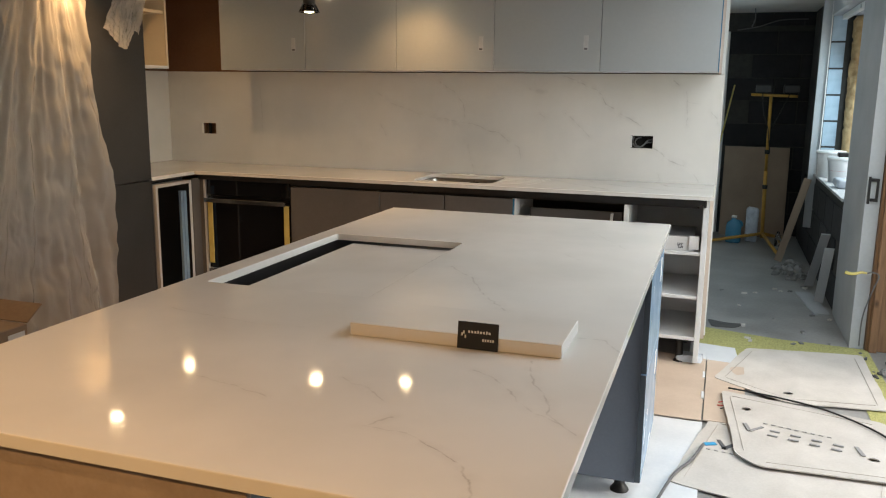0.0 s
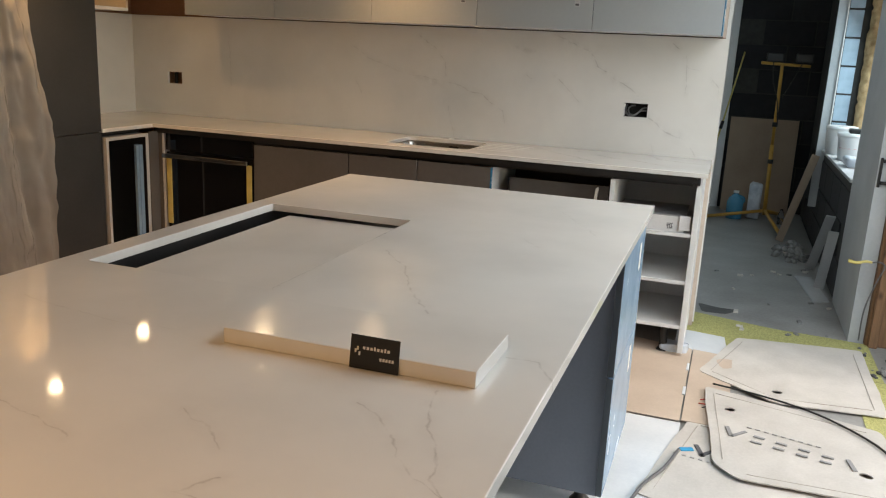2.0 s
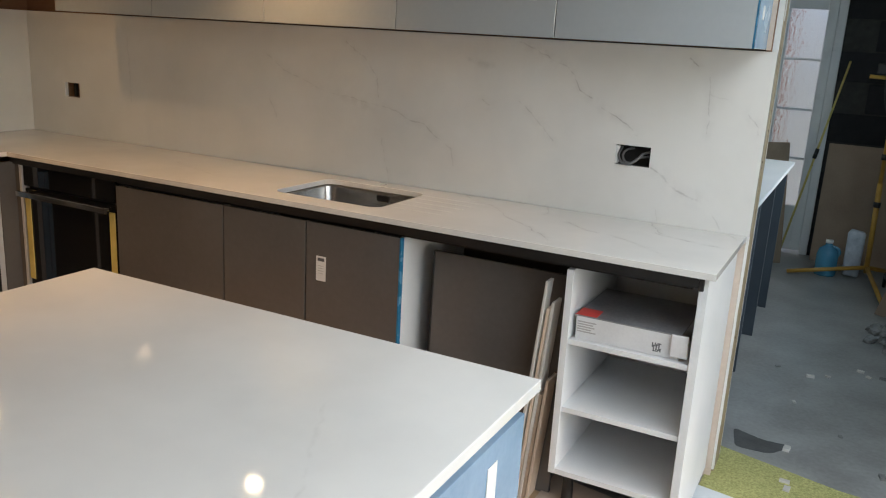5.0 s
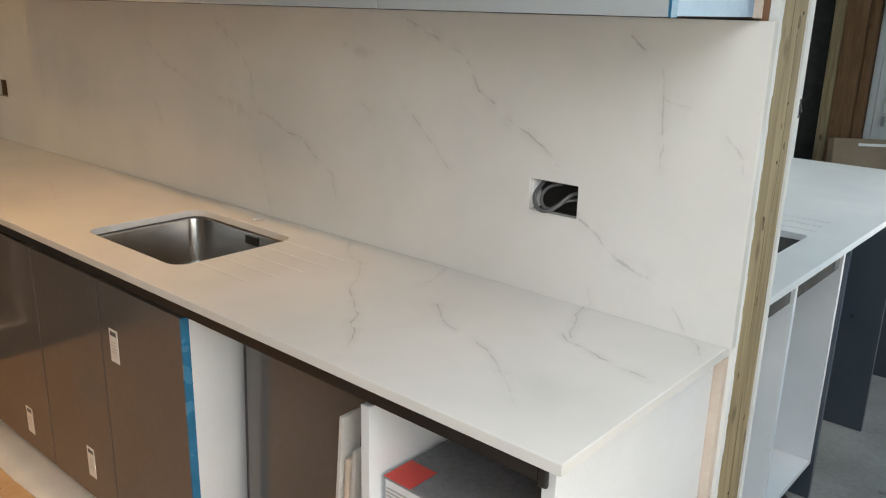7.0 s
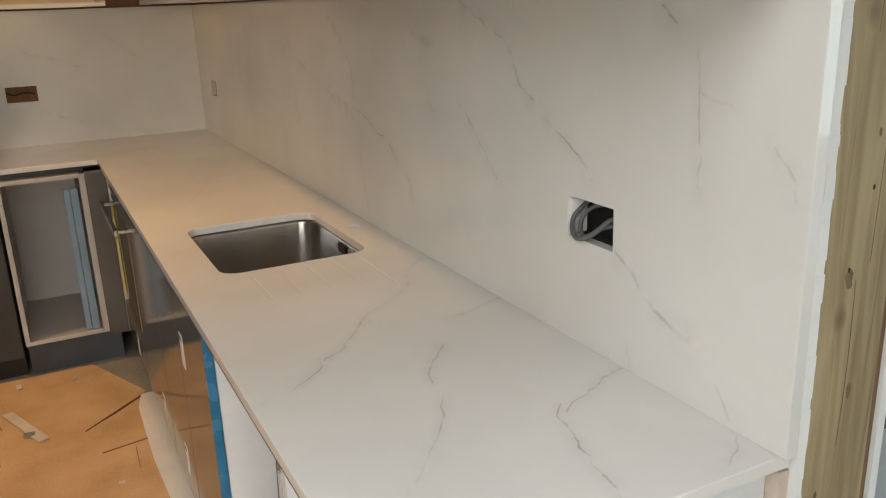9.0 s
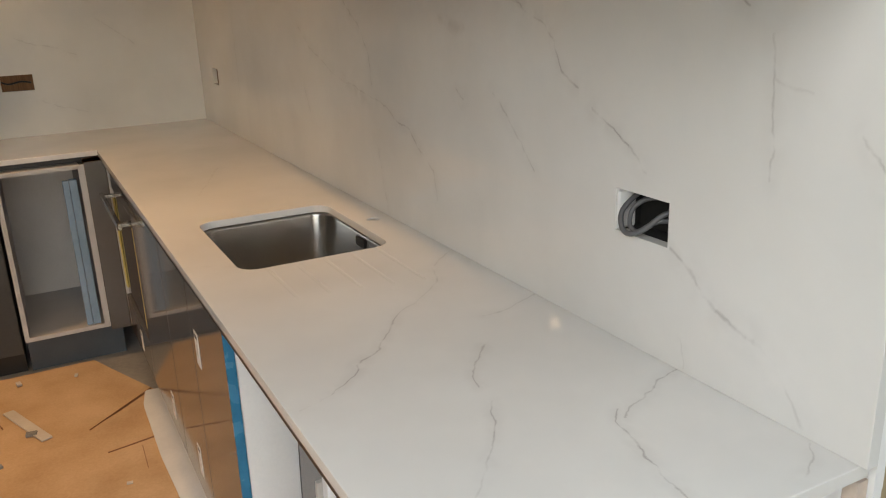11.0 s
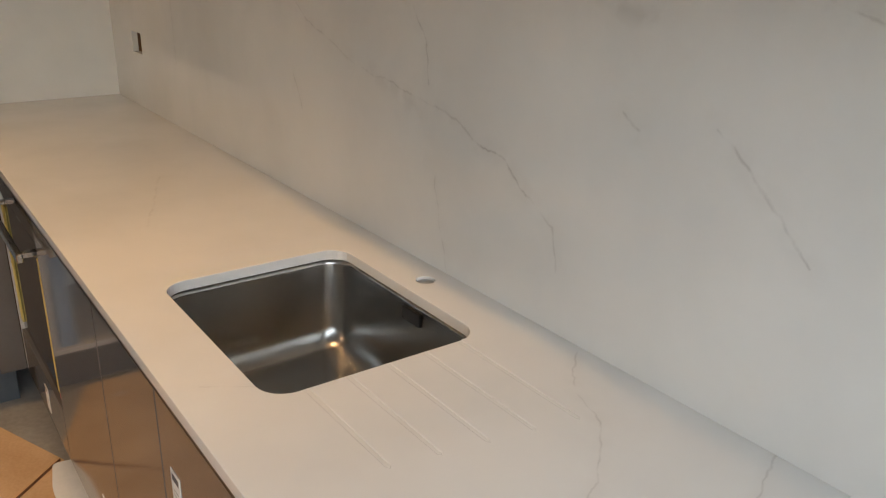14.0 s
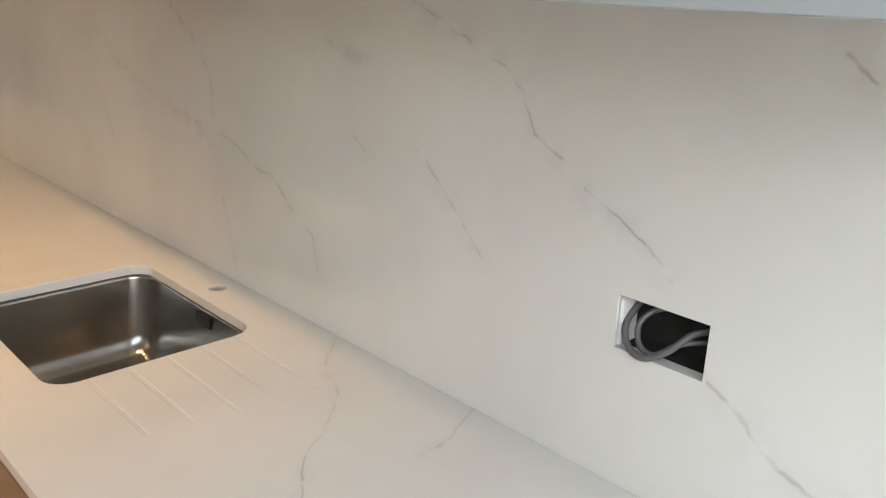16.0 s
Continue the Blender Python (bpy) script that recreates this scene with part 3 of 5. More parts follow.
# Unseen sheet added above that opening to hold back the sky light.
structure("rooflight_blind", box(0.18, 1.52, 1.63, 4.37, 2.202, 2.206), M["blind"], "added white translucent cover over the overhead fill that holds back the sky", "blind")
# partition between kitchen and utility room: boards on a timber stud, sawn off open at its end
SOCK_R = (-0.414, -0.29, 1.102, 1.173)
SOCK_L = (-3.308, -3.2, 1.105, 1.177)


def rect(r):
    return [(r[0], r[2]), (r[1], r[2]), (r[1], r[3]), (r[0], r[3])]


structure("wall_north", upright(slab([(-3.59, 0), (0.055, 0), (0.055, CEIL), (-3.59, CEIL)], [rect((SOCK_R[0] - 0.008, SOCK_R[1] + 0.008, SOCK_R[2] - 0.008, SOCK_R[3] + 0.008)), rect((SOCK_L[0] - 0.008, SOCK_L[1] + 0.008, SOCK_L[2] - 0.008, SOCK_L[3] + 0.008))], -0.03, 0.0), 4.767), M["brown_wall"], "bare brown plasterboard wall behind the splashback", "wall")
structure("wall_north_core", box(-3.59, -0.02, 4.86, 4.935, 0, CEIL), M["dark_hole"], "dark inside of the stud partition", "wall")
structure("wall_north_back", box(-3.59, 0.069, 4.938, 4.953, 0, CEIL), M["white_paint"], "white plasterboard on the utility side", "wall")
stud = thing("stud_post", "rough pale sawn timber stud with knots and nail holes", "post", (0.02, 4.86, 0))
part("post", box(-0.0, 0.072, 4.786, 4.916, 0, CEIL, 0.003), M["timber"], stud)
# Dark strip stands in for the shadowed recess between stud and back board.
part("packer", box(-0.0, 0.064, 4.917, 4.936, 0, CEIL, 0.002), M["timber_brown"], stud, "dark brown strip for the shadow between stud and board")
bm = bmesh.new()
random.seed(5)
for i in range(9):
    z = random.uniform(0.5, 1.9)
    y = random.uniform(4.81, 4.90)
    join(bm, box(0.0715, 0.0732, y - 0.0012, y + 0.0012, z - 0.003, z + 0.003))
tagged(part("nail_hole", bm, M["dark_hole"], stud, "dark nail holes"), kind="stuff")
for i, (z, y, w, h) in enumerate(((0.52, 4.83, 0.005, 0.014), (0.71, 4.885, 0.003, 0.007), (0.83, 4.815, 0.003, 0.009), (0.98, 4.86, 0.0045, 0.012), (1.145, 4.835, 0.007, 0.015), (1.29, 4.89, 0.003, 0.008), (1.33, 4.862, 0.0025, 0.006), (1.52, 4.878, 0.006, 0.013), (1.62, 4.85, 0.008, 0.012), (1.83, 4.82, 0.004, 0.010))):
    kb = slab([(y + w * math.cos(q * 0.628) * (1 + 0.3 * math.sin(3.1 * q + i)), z + h * math.sin(q * 0.628 + 0.3 * math.sin(i))) for q in range(10)], (), 0, 0.0008)
    part("knot", upright_x(kb, 0.0716), M["knot"], stud, "brown knot")
for y, z0, z1 in ((4.847, 0.9, 1.14), (4.852, 0.35, 0.78), (4.838, 1.45, 1.72), (4.872, 1.16, 1.5)):
    part("drying_crack", tube([(0.0718, y, z0), (0.0719, y + 0.004, (z0 + z1) / 2), (0.0718, y + 0.001, z1)], 0.0007, 5), M["knot"], stud, "fine brown drying crack")
bm = bmesh.new()
z0 = 0.02
while z0 < 2.15:
    h, w = random.uniform(0.012, 0.05), random.uniform(0.0, 0.0022)
    join(bm, box(0.056, 0.0732 + w * 0.3, 4.768, 4.7845 + w, z0, min(z0 + h, 2.195)))
    z0 += h + 0.0002
for v in bm.verts:
    v.co.y += 0.002 * noise.noise(v.co * 40)
join(bm, box(0.0735, 0.076, 4.800, 4.8055, 1.62, 2.05, 0.0008, None))
structure("plaster_edge", bm, M["white_paint"], "ragged white plaster edge of the board", "plaster edge")
structure("plaster_return", box(0.0415, 0.0556, 4.73, 4.7355, 1.5255, 2.095), M["pink_plaster"], "pale pink plaster at the end of the wall units", "plaster")
structure("filler_strip", box(0.03, 0.066, 4.747, 4.766, 0, 0.885), M["pink_plaster"], "pink plaster strip under the worktop end", "strip")

# east side: opening to the garden with frame, jamb to the utility
structure("wall_east_low", box(1.9, 2.1, -2.2, 1.6, 0, CEIL), M["plaster"], "grey plastered wall beside the garden opening", "wall")
structure("wall_east_top", box(1.9, 2.1, 1.6, 4.2, 2.06, CEIL), M["plaster"], "plaster above the garden opening", "wall")
structure("wall_east_far", box(1.9, 2.1, 4.2, 5.0, 0, CEIL), M["plaster"], "grey plastered wall beside the garden opening", "wall")
structure("wall_jamb", box(1.06, 1.9, 4.86, 4.955, 0, CEIL), M["pink_plaster"], "pink plastered return wall", "wall")
jamb = thing("door_jamb_post", "orange-brown timber post at the utility opening", "post", (1.0, 4.88, 0))
part("post", box(0.935, 1.055, 4.845, 4.955, 0.0, CEIL, 0.004), M["timber_brown"], jamb)
part("batten", box(0.948, 0.99, 4.815, 4.843, 0.0, CEIL, 0.003), M["timber_brown"], jamb, "brown planed batten")
structure("wall_utility_east", box(0.858, 0.932, 4.88, 5.66, 0, CEIL), M["plaster"], "grey plasterboard side of the utility opening", "wall")
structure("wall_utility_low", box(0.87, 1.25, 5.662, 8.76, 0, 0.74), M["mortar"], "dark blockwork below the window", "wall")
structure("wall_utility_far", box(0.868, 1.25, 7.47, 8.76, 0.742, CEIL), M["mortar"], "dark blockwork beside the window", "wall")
structure("wall_utility_top", box(0.868, 1.25, 5.662, 7.468, 2.05, CEIL), M["plaster"], "plaster above the window", "wall")
sill = structure("window_sill", box(0.845, 1.25, 5.664, 7.46, 0.741, 0.762, 0.003), M["plaster"], "rough grey dusty sill below the open window", "sill")
lining = thing("plasterboard_lining", "white plasterboard lining upright beside the window", "board", (0.86, 7.5, 0))
part("board", box(0.80, 0.866, 7.42, 7.445, 0.30, CEIL - 0.01, 0.002), M["plaster"], lining)
part("edge", box(0.866, 0.874, 7.40, 7.447, 0.765, CEIL - 0.02), M["white_paint"], lining, "white board edge")
frame_w = thing("window_frame", "white window frame without glazing", "window frame", (0.95, 5.68, 0.77))
part("upright", box(0.935, 0.975, 5.664, 5.70, 0.764, 2.048, 0.003), M["white_plastic"], frame_w)
part("head", box(0.935, 0.975, 5.702, 7.35, 2.01, 2.048, 0.003), M["white_plastic"], frame_w)
# cavity reveal: pale blocks, tinted for blue daylight, and mineral wool
reveal = structure("wall_reveal", box(0.875, 1.02, 7.452, 7.469, 0.764, 2.048), M["mortar"], "open cavity reveal with blocks tinted for blue daylight and mortar beds", "wall")
wool = thing("insulation_roll", "brown mineral wool bulging from the wall cavity", "insulation", (1.08, 7.43, 0.764))
bm = bmesh.new()
bm = lathe(1.085, 7.42, [(0.03 + 0.022 * min(1, k, 40 - k), 0.765 + k * 0.032) for k in range(41)], 22)
for v in bm.verts:
    v.co += 0.016 * noise.noise_vector(v.co * 22) + 0.008 * noise.noise_vector(v.co * 60)
    v.co.z = max(v.co.z, 0.765)
part("wool", bm, M["insulation"], wool, "", True)

structure("wall_utility_west", boxes((-0.80, -0.64, 4.957, 7.2, 0, CEIL), (-1.3, -1.15, 7.2, 8.76, 0, CEIL), (-1.15, -0.80, 7.1, 7.2, 0, CEIL)), M["white_paint"], "white painted utility wall", "wall")
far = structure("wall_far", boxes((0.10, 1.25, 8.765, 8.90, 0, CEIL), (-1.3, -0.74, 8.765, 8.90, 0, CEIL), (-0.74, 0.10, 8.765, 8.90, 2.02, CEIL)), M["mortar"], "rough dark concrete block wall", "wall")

# garden seen through the door: paving, brick wall
structure("ground", box(-40, 40, 9.01, 60, -0.3, -0.05), M["grass"], "grey paved yard outside the back door", "ground")
structure("ground_garden", box(2.11, 60, -40, 9.0, -0.3, -0.05), M["grass"], "grey paved garden", "ground")
garden = structure("garden_wall", boxes((-2.6, 1.8, 10.2, 10.4, -0.05, 3.2)), M["render_white"], "pale rendered garden wall", "wall")

post = thing("stud_post", "pale sawn stud beside dark brown timber lining", "post", (-0.8, 8.7, 0))
part("post", box(-0.99, -0.93, 8.66, 8.76, 0, CEIL, 0.003), M["timber"], post)
part("lining", box(-0.928, -0.80, 8.68, 8.762, 0, CEIL, 0.003), M["timber_brown"], post, "dark brown timber lining")
part("lining", box(-0.798, -0.745, 8.70, 8.762, 0, CEIL, 0.003), M["timber_brown"], post, "dark brown timber lining")
# back door
door = thing("back_door", "white plastic back door with patterned glass in small panes", "door", (-0.26, 8.76, 0), kind="structure")
part("frame", boxes((-0.74, -0.70, 8.74, 8.80, 0, 2.02), (0.04, 0.10, 8.74, 8.80, 0, 2.02), (-0.70, 0.04, 8.74, 8.80, 1.96, 2.02), bevel=0.003), M["white_plastic"], door)
part("leaf", boxes((-0.698, -0.565, 8.735, 8.785, 0.03, 1.955), (-0.03, 0.038, 8.735, 8.785, 0.03, 1.955), (-0.565, -0.03, 8.735, 8.785, 1.86, 1.955), (-0.565, -0.03, 8.735, 8.785, 0.03, 0.38), bevel=0.004), M["white_plastic"], door)
for z0, z1 in ((0.385, 0.738), (0.758, 1.112), (1.132, 1.484), (1.504, 1.855)):
    for x0, x1 in ((-0.563, -0.308), (-0.288, -0.032)):
        p = part("pane", box(x0, x1, 8.757, 8.763, z0, z1), M["obscure"], door)
        p.visible_shadow = False
for z in (0.748, 1.122, 1.494):
    part("glazing_bar", box(-0.564, -0.031, 8.748, 8.772, z - 0.009, z + 0.009, 0.002), M["white_plastic"], door)
part("glazing_bar", box(-0.307, -0.289, 8.746, 8.774, 0.382, 1.858, 0.002), M["white_plastic"], door)
h = part("handle", box(-0.65, -0.62, 8.722, 8.734, 0.93, 1.13, 0.004), M["white_plastic"], door, "white lever handle")
part("lever", tube([(-0.635, 8.722, 1.06), (-0.635, 8.69, 1.06), (-0.615, 8.685, 1.06), (-0.525, 8.685, 1.05)], 0.009), M["white_plastic"], h, "", True)
part("key", boxes((-0.638, -0.632, 8.70, 8.721, 0.97, 0.976), (-0.645, -0.625, 8.703, 8.708, 0.90, 0.96)), M["steel_dull"], h, "small steel key with fob")
coil = thing("cable_coil", "coil of white cable hanging by the back door", "cable coil", (-0.627, 8.72, 1.55))
bm = bmesh.new()
for i in range(4):
    r = 0.075 + 0.004 * i
    join(bm, tube([(-0.627 + r * math.cos(a * math.pi / 6), 8.715 - 0.006 * i, 1.60 + r * math.sin(a * math.pi / 6)) for a in range(13)], 0.004, 6))
part("cable", bm, M["white_plastic"], coil, "", True)

# ---- kitchen: worktops and splashbacks ----
SINK = (-1.587, -1.117, 4.279, 4.645)
top = thing("worktop", "white veined quartz worktop with sink cut-out and drainer grooves", "worktop", (0, 0, 0))
hole = rounded(*SINK, 0.045)
right = [p for p in hole if p[0] > SINK[1] - 1e-6]
notch = []
for i in range(5):
    y, x1 = 4.335 + i * 0.0665, -0.90 + 0.012 * i
    notch += [(SINK[1], y - 0.004), (x1, y - 0.003), (x1 + 0.004, y), (x1, y + 0.003), (SINK[1], y + 0.004)]
first = max(range(len(hole)), key=lambda k: (round(hole[k][0], 5), -hole[k][1]))
hole = hole[first + 1:] + hole[:first + 1]
hole = hole + notch if hole[-1][1] < hole[0][1] else hole
L_SHAPE = [(-3.586, 3.772), (-2.98, 3.772), (-2.98, 4.17), (0.066, 4.17), (0.066, 4.764), (-3.586, 4.764)]
part("surface", slab(L_SHAPE, [hole, circle(-1.35, 4.696, 0.0175)], 0.890, 0.910, 0.0015), M["top"], top)
part("groove", box(-1.1185, -0.83, 4.32, 4.615, 0.8902, 0.9086), M["top"], top, "milled drainer grooves")
structure("splashback", upright(slab([(-3.5685, 0.9102), (0.076, 0.9102), (0.076, 1.521), (-3.5685, 1.521)], [rect(SOCK_R), rect(SOCK_L)], -0.020, 0.0, 0.001), 4.745), M["splash"], "white quartz splashback with fine grey veins and socket cut-outs", "splashback")
SOCK_W = (3.868, 4.0, 1.117, 1.187)
structure("splashback_left", upright_x(slab([(3.772, 0.9102), (4.765, 0.9102), (4.765, 1.521), (3.772, 1.521)], [rect(SOCK_W)], -0.02, 0.0, 0.001), -3.569), M["splash_left"], "white quartz splashback on the side wall", "splashback")

for (x0, x1, z0, z1), nm in ((SOCK_R, 0), (SOCK_L, 1)):
    s = thing("socket_box", "open dark socket back box with loose grey cables", "socket box", (x0, 4.79, z0), "open socket boxes")
    part("box", boxes((x0 - 0.004, x1 + 0.004, 4.800, 4.804, z0 - 0.004, z1 + 0.004), (x0 - 0.004, x0 - 0.0005, 4.767, 4.80, z0 - 0.004, z1 + 0.004), (x1 + 0.0005, x1 + 0.004, 4.767, 4.80, z0 - 0.004, z1 + 0.004), (x0, x1, 4.767, 4.80, z0 - 0.004, z0 - 0.0005), (x0, x1, 4.767, 4.80, z1 + 0.0005, z1 + 0.004)), M["dark_hole"] if nm == 0 else M["timber_brown"], s)
    if nm == 0:
        part("cable", tube([(x0 + 0.012, 4.785, z1 - 0.010), (x0 + 0.010, 4.752, z0 + 0.035), (x0 + 0.025, 4.738, z0 + 0.012), (x0 + 0.050, 4.734, z0 + 0.006), (x0 + 0.075, 4.746, z0 + 0.020), (x0 + 0.095, 4.766, z0 + 0.044), (x1 - 0.004, 4.795, z0 + 0.050)], 0.0045), M["cable"], s, "looped grey cable", True)
        part("cable", tube([(x0 + 0.055, 4.792, z1 - 0.012), (x0 + 0.034, 4.776, z1 - 0.018), (x0 + 0.024, 4.760, z0 + 0.036), (x0 + 0.035, 4.747, z0 + 0.015), (x0 + 0.060, 4.743, z0 + 0.011), (x0 + 0.085, 4.759, z0 + 0.030), (x1 - 0.004, 4.795, z0 + 0.034)], 0.004), M["cable"], s, "looped grey cable", True)
        part("foam", box(x0 - 0.001, x0 + 0.006, 4.747, 4.785, z0 + 0.001, z1 - 0.004, 0.003), M["white_paint"], s, "white plaster at the box edge")
    else:
        part("tab", box(x0 + 0.03, x0 + 0.045, 4.775, 4.79, z0, z1), M["dark_hole"], s)
s = thing("socket_box", "open wooden-backed socket hole with a loose cable", "socket box", (-3.58, 3.9, 1.12), "open socket boxes")
part("box", box(-3.591, -3.587, 3.86, 4.008, 1.11, 1.195), M["timber_brown"], s)
part("cable", tube([(-3.585, 3.99, 1.15), (-3.572, 3.95, 1.158), (-3.565, 3.90, 1.15), (-3.585, 3.87, 1.16)], 0.004), M["cable_black"], s, "black cable", True)

# ---- sink ----
sink = thing("sink", "undermounted brushed stainless steel sink bowl", "sink", (-1.35, 4.46, 0.70))


def bowl(x0, x1, y0, y1, r, z0, z1):
    bm = bmesh.new()
    rings = []
    for inset, z in ((-0.012, z1), (0.0, z1), (0.002, z1 - 0.01), (0.012, z0 + 0.05), (0.020, z0 + 0.018), (0.038, z0 + 0.003), (0.065, z0)):
        rr = max(r - inset * 0.2, 0.01)
        rings.append([bm.verts.new((x, y, z)) for x, y in rounded(x0 + inset, x1 - inset, y0 + inset, y1 - inset, rr, 8)])
    for a, b in zip(rings, rings[1:]):
        for k in range(len(a)):
            bm.faces.new((a[k], a[(k + 1) % len(a)], b[(k + 1) % len(a)], b[k]))
    bm.faces.new(rings[-1])
    bmesh.ops.recalc_face_normals(bm, faces=bm.faces)
    return bm


part("bowl", bowl(SINK[0] - 0.004, SINK[1] + 0.004, SINK[2] - 0.004, SINK[3] + 0.004, 0.05, 0.705, 0.889), M["steel"], sink, "", True)
part("overflow", boxes((-1.345, -1.290, 4.6410, 4.6455, 0.850, 0.874)), M["black"], sink, "dark square overflow slot")
part("waste", lathe(-1.35, 4.50, [(0.001, 0.7062), (0.045, 0.7065), (0.043, 0.710), (0.034, 0.708), (0.001, 0.7075)]), M["steel_dull"], sink, "round steel waste", True)
plug = thing("tap_hole_cap", "small round grey cap in the tap hole", "cap", (-1.35, 4.696, 0.90))
part("cap", lathe(-1.35, 4.696, [(0.001, 0.898), (0.0168, 0.8985), (0.0168, 0.9045), (0.012, 0.906), (0.001, 0.9055)]), M["steel_dull"], plug, "", True)

# ---- kitchen: base units ----
FRONT, BACK = 4.19, 4.735


def leg(parent, x, y, h=0.148):
    bm = lathe(x, y, [(0.001, 0.0), (0.034, 0.001), (0.034, 0.012), (0.02, 0.03), (0.017, h - 0.02), (0.028, h - 0.012), (0.028, h)], 12)
    part("leg", bm, M["black"], parent, "black plastic adjustable leg", True)


def carcass(parent, x0, x1, z0=0.15, z1=0.865, m="white_board", y0=None):
    y0 = FRONT + 0.021 if y0 is None else y0
    t = 0.018
    part("side", box(x0, x0 + t, y0, BACK, z0, z1), M[m], parent)
    part("side", box(x1 - t, x1, y0, BACK, z0, z1), M[m], parent)
    part("bottom", box(x0 + t, x1 - t, y0, BACK, z0, z0 + t), M[m], parent)
    part("back", box(x0 + t, x1 - t, BACK - 0.04, BACK - 0.032, z0 + t, z1), M[m], parent)
    for x in (x0 + 0.05, x1 - 0.05):
        leg(parent, x, y0 + 0.13)
        leg(parent, x, BACK - 0.06)


def sticker(parent, x0, x1, z0, z1, y, clear=False):
    s = part("sticker", box(x0, x1, y - 0.0012, y - 0.0002, z0, z1), M["label_clear" if clear else "label"], parent, "pale film label" if clear else "white paper label")
    w, hgt = x1 - x0, z1 - z0
    low = 0.04 if clear else 0.80
    part("print", boxes((x0 + 0.15 * w, x1 - 0.15 * w, y - 0.0016, y - 0.0013, z0 + low * hgt, z0 + (low + 0.13) * hgt)), M["ink"], s, "grey print bar")
    part("print", boxes(*[(x0 + 0.2 * w, x0 + 0.75 * w, y - 0.0016, y - 0.0013, z0 + k * hgt, z0 + (k + 0.02) * hgt) for k in (0.3, 0.4, 0.5, 0.6)]), M["ink_pale"], s, "fine grey print")


for name, x0, x1, lab, stick in (
        ("base_unit", -2.328, -1.752, "gloss dark grey base unit with one wide door", [(-1.93, -1.885, 0.19, 0.28)]),
        ("base_unit", -1.749, -1.362, "gloss dark grey narrow sink base unit door", [(-1.52, -1.478, 0.205, 0.30)]),
        ("base_unit", -1.359, -0.966, "gloss dark grey narrow base unit with blue film edge", [(-1.312, -1.270, 0.63, 0.722)])):
    u = thing(name, lab, "base unit", ((x0 + x1) / 2, 4.45, 0.0), "base units under the worktop")
    if -2 < x0 < -1.5:
        for x in (x0 + 0.04, x1 - 0.04):
            leg(u, x, FRONT + 0.15)
        part("bottom", box(x0, x1, FRONT + 0.021, BACK, 0.15, 0.168), M["white_board"], u)
        part("side", box(x0, x0 + 0.018, FRONT + 0.021, BACK, 0.168, 0.68), M["white_board"], u)
    elif x1 < -1:
        carcass(u, x0, x1, z1=0.84)
    else:
        part("side", box(x1 - 0.018, x1, FRONT + 0.021, BACK, 0.15, 0.838), M["white_board"], u, "white carcass side")
        part("bottom", box(x0, x1 - 0.018, FRONT + 0.021, BACK, 0.15, 0.168), M["white_board"], u)
        for x in (x0 + 0.04, x1 - 0.04):
            leg(u, x, FRONT + 0.15)
    d = part("door", box(x0 + 0.0015, x1 - 0.0015, FRONT, FRONT + 0.019, 0.135, 0.842, 0.0012), M["gloss_grey"], u, "gloss dark grey slab door")
    if x1 > -1:
        part("edge_film", box(x1 - 0.0013, x1 + 0.004, FRONT - 0.001, FRONT + 0.0195, 0.135, 0.842), M["blue_film"], d, "blue protective film on the door edge")
    for st in stick:
        sticker(d, *st, FRONT)

# recessed black grip channel under the worktop
part_ch = solo("grip_channel", boxes((-2.978, 0.0, 4.215, 4.239, 0.843, 0.888), (-2.978, 0.0195, 4.180, 4.2149, 0.860, 0.8882)), M["black"], "black recessed handle channel under the worktop", "handle channel")
end_ch = solo("channel_end_cap", box(0.0197, 0.036, 4.1795, 4.1895, 0.850, 0.8882, 0.004, None, 3), M["black"], "black rounded end cap of the handle channel", "end cap")

# oven
oven = thing("oven", "built-in black glass oven with steel handle and yellow foam strips", "oven", (-2.63, 4.4, 0.28))
OX0, OX1 = -2.918, -2.334
part("body", box(OX0 + 0.02, OX1 - 0.02, FRONT + 0.022, BACK - 0.03, 0.30, 0.86), M["black"], oven)
part("control_panel", box(OX0 + 0.004, OX1 - 0.004, FRONT + 0.004, FRONT + 0.021, 0.765, 0.872, 0.003), M["black_glass"], oven, "black glass control panel")
od = part("door", box(OX0 + 0.004, OX1 - 0.004, FRONT + 0.009, FRONT + 0.021, 0.305, 0.755, 0.003), M["black_glass"], oven, "black glass oven door")
part("handle", boxes((OX0 + 0.012, OX1 - 0.012, FRONT - 0.045, FRONT - 0.030, 0.725, 0.750), (OX0 + 0.03, OX0 + 0.05, FRONT - 0.03, FRONT + 0.0095, 0.73, 0.745), (OX1 - 0.05, OX1 - 0.03, FRONT - 0.03, FRONT + 0.0095, 0.73, 0.745), bevel=0.002), M["steel"], od, "brushed steel bar handle")
for x in (OX0 + 0.006, OX1 - 0.045):
    part("foam_strip", box(x, x + 0.036, FRONT + 0.003, FRONT + 0.0085, 0.335, 0.722, 0.003), M["yellow"], od, "yellow protective foam strip")
part("warning_label", box(OX1 - 0.05, OX1 - 0.02, FRONT + 0.0072, FRONT + 0.0085, 0.305, 0.333), M["red"], od, "small red label")
ou = thing("oven_housing", "grey oven housing with a gloss drawer below", "base unit", (-2.63, 4.45, 0), "base units under the worktop")
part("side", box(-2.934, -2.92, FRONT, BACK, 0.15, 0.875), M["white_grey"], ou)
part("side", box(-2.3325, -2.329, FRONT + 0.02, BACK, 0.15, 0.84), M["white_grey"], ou)
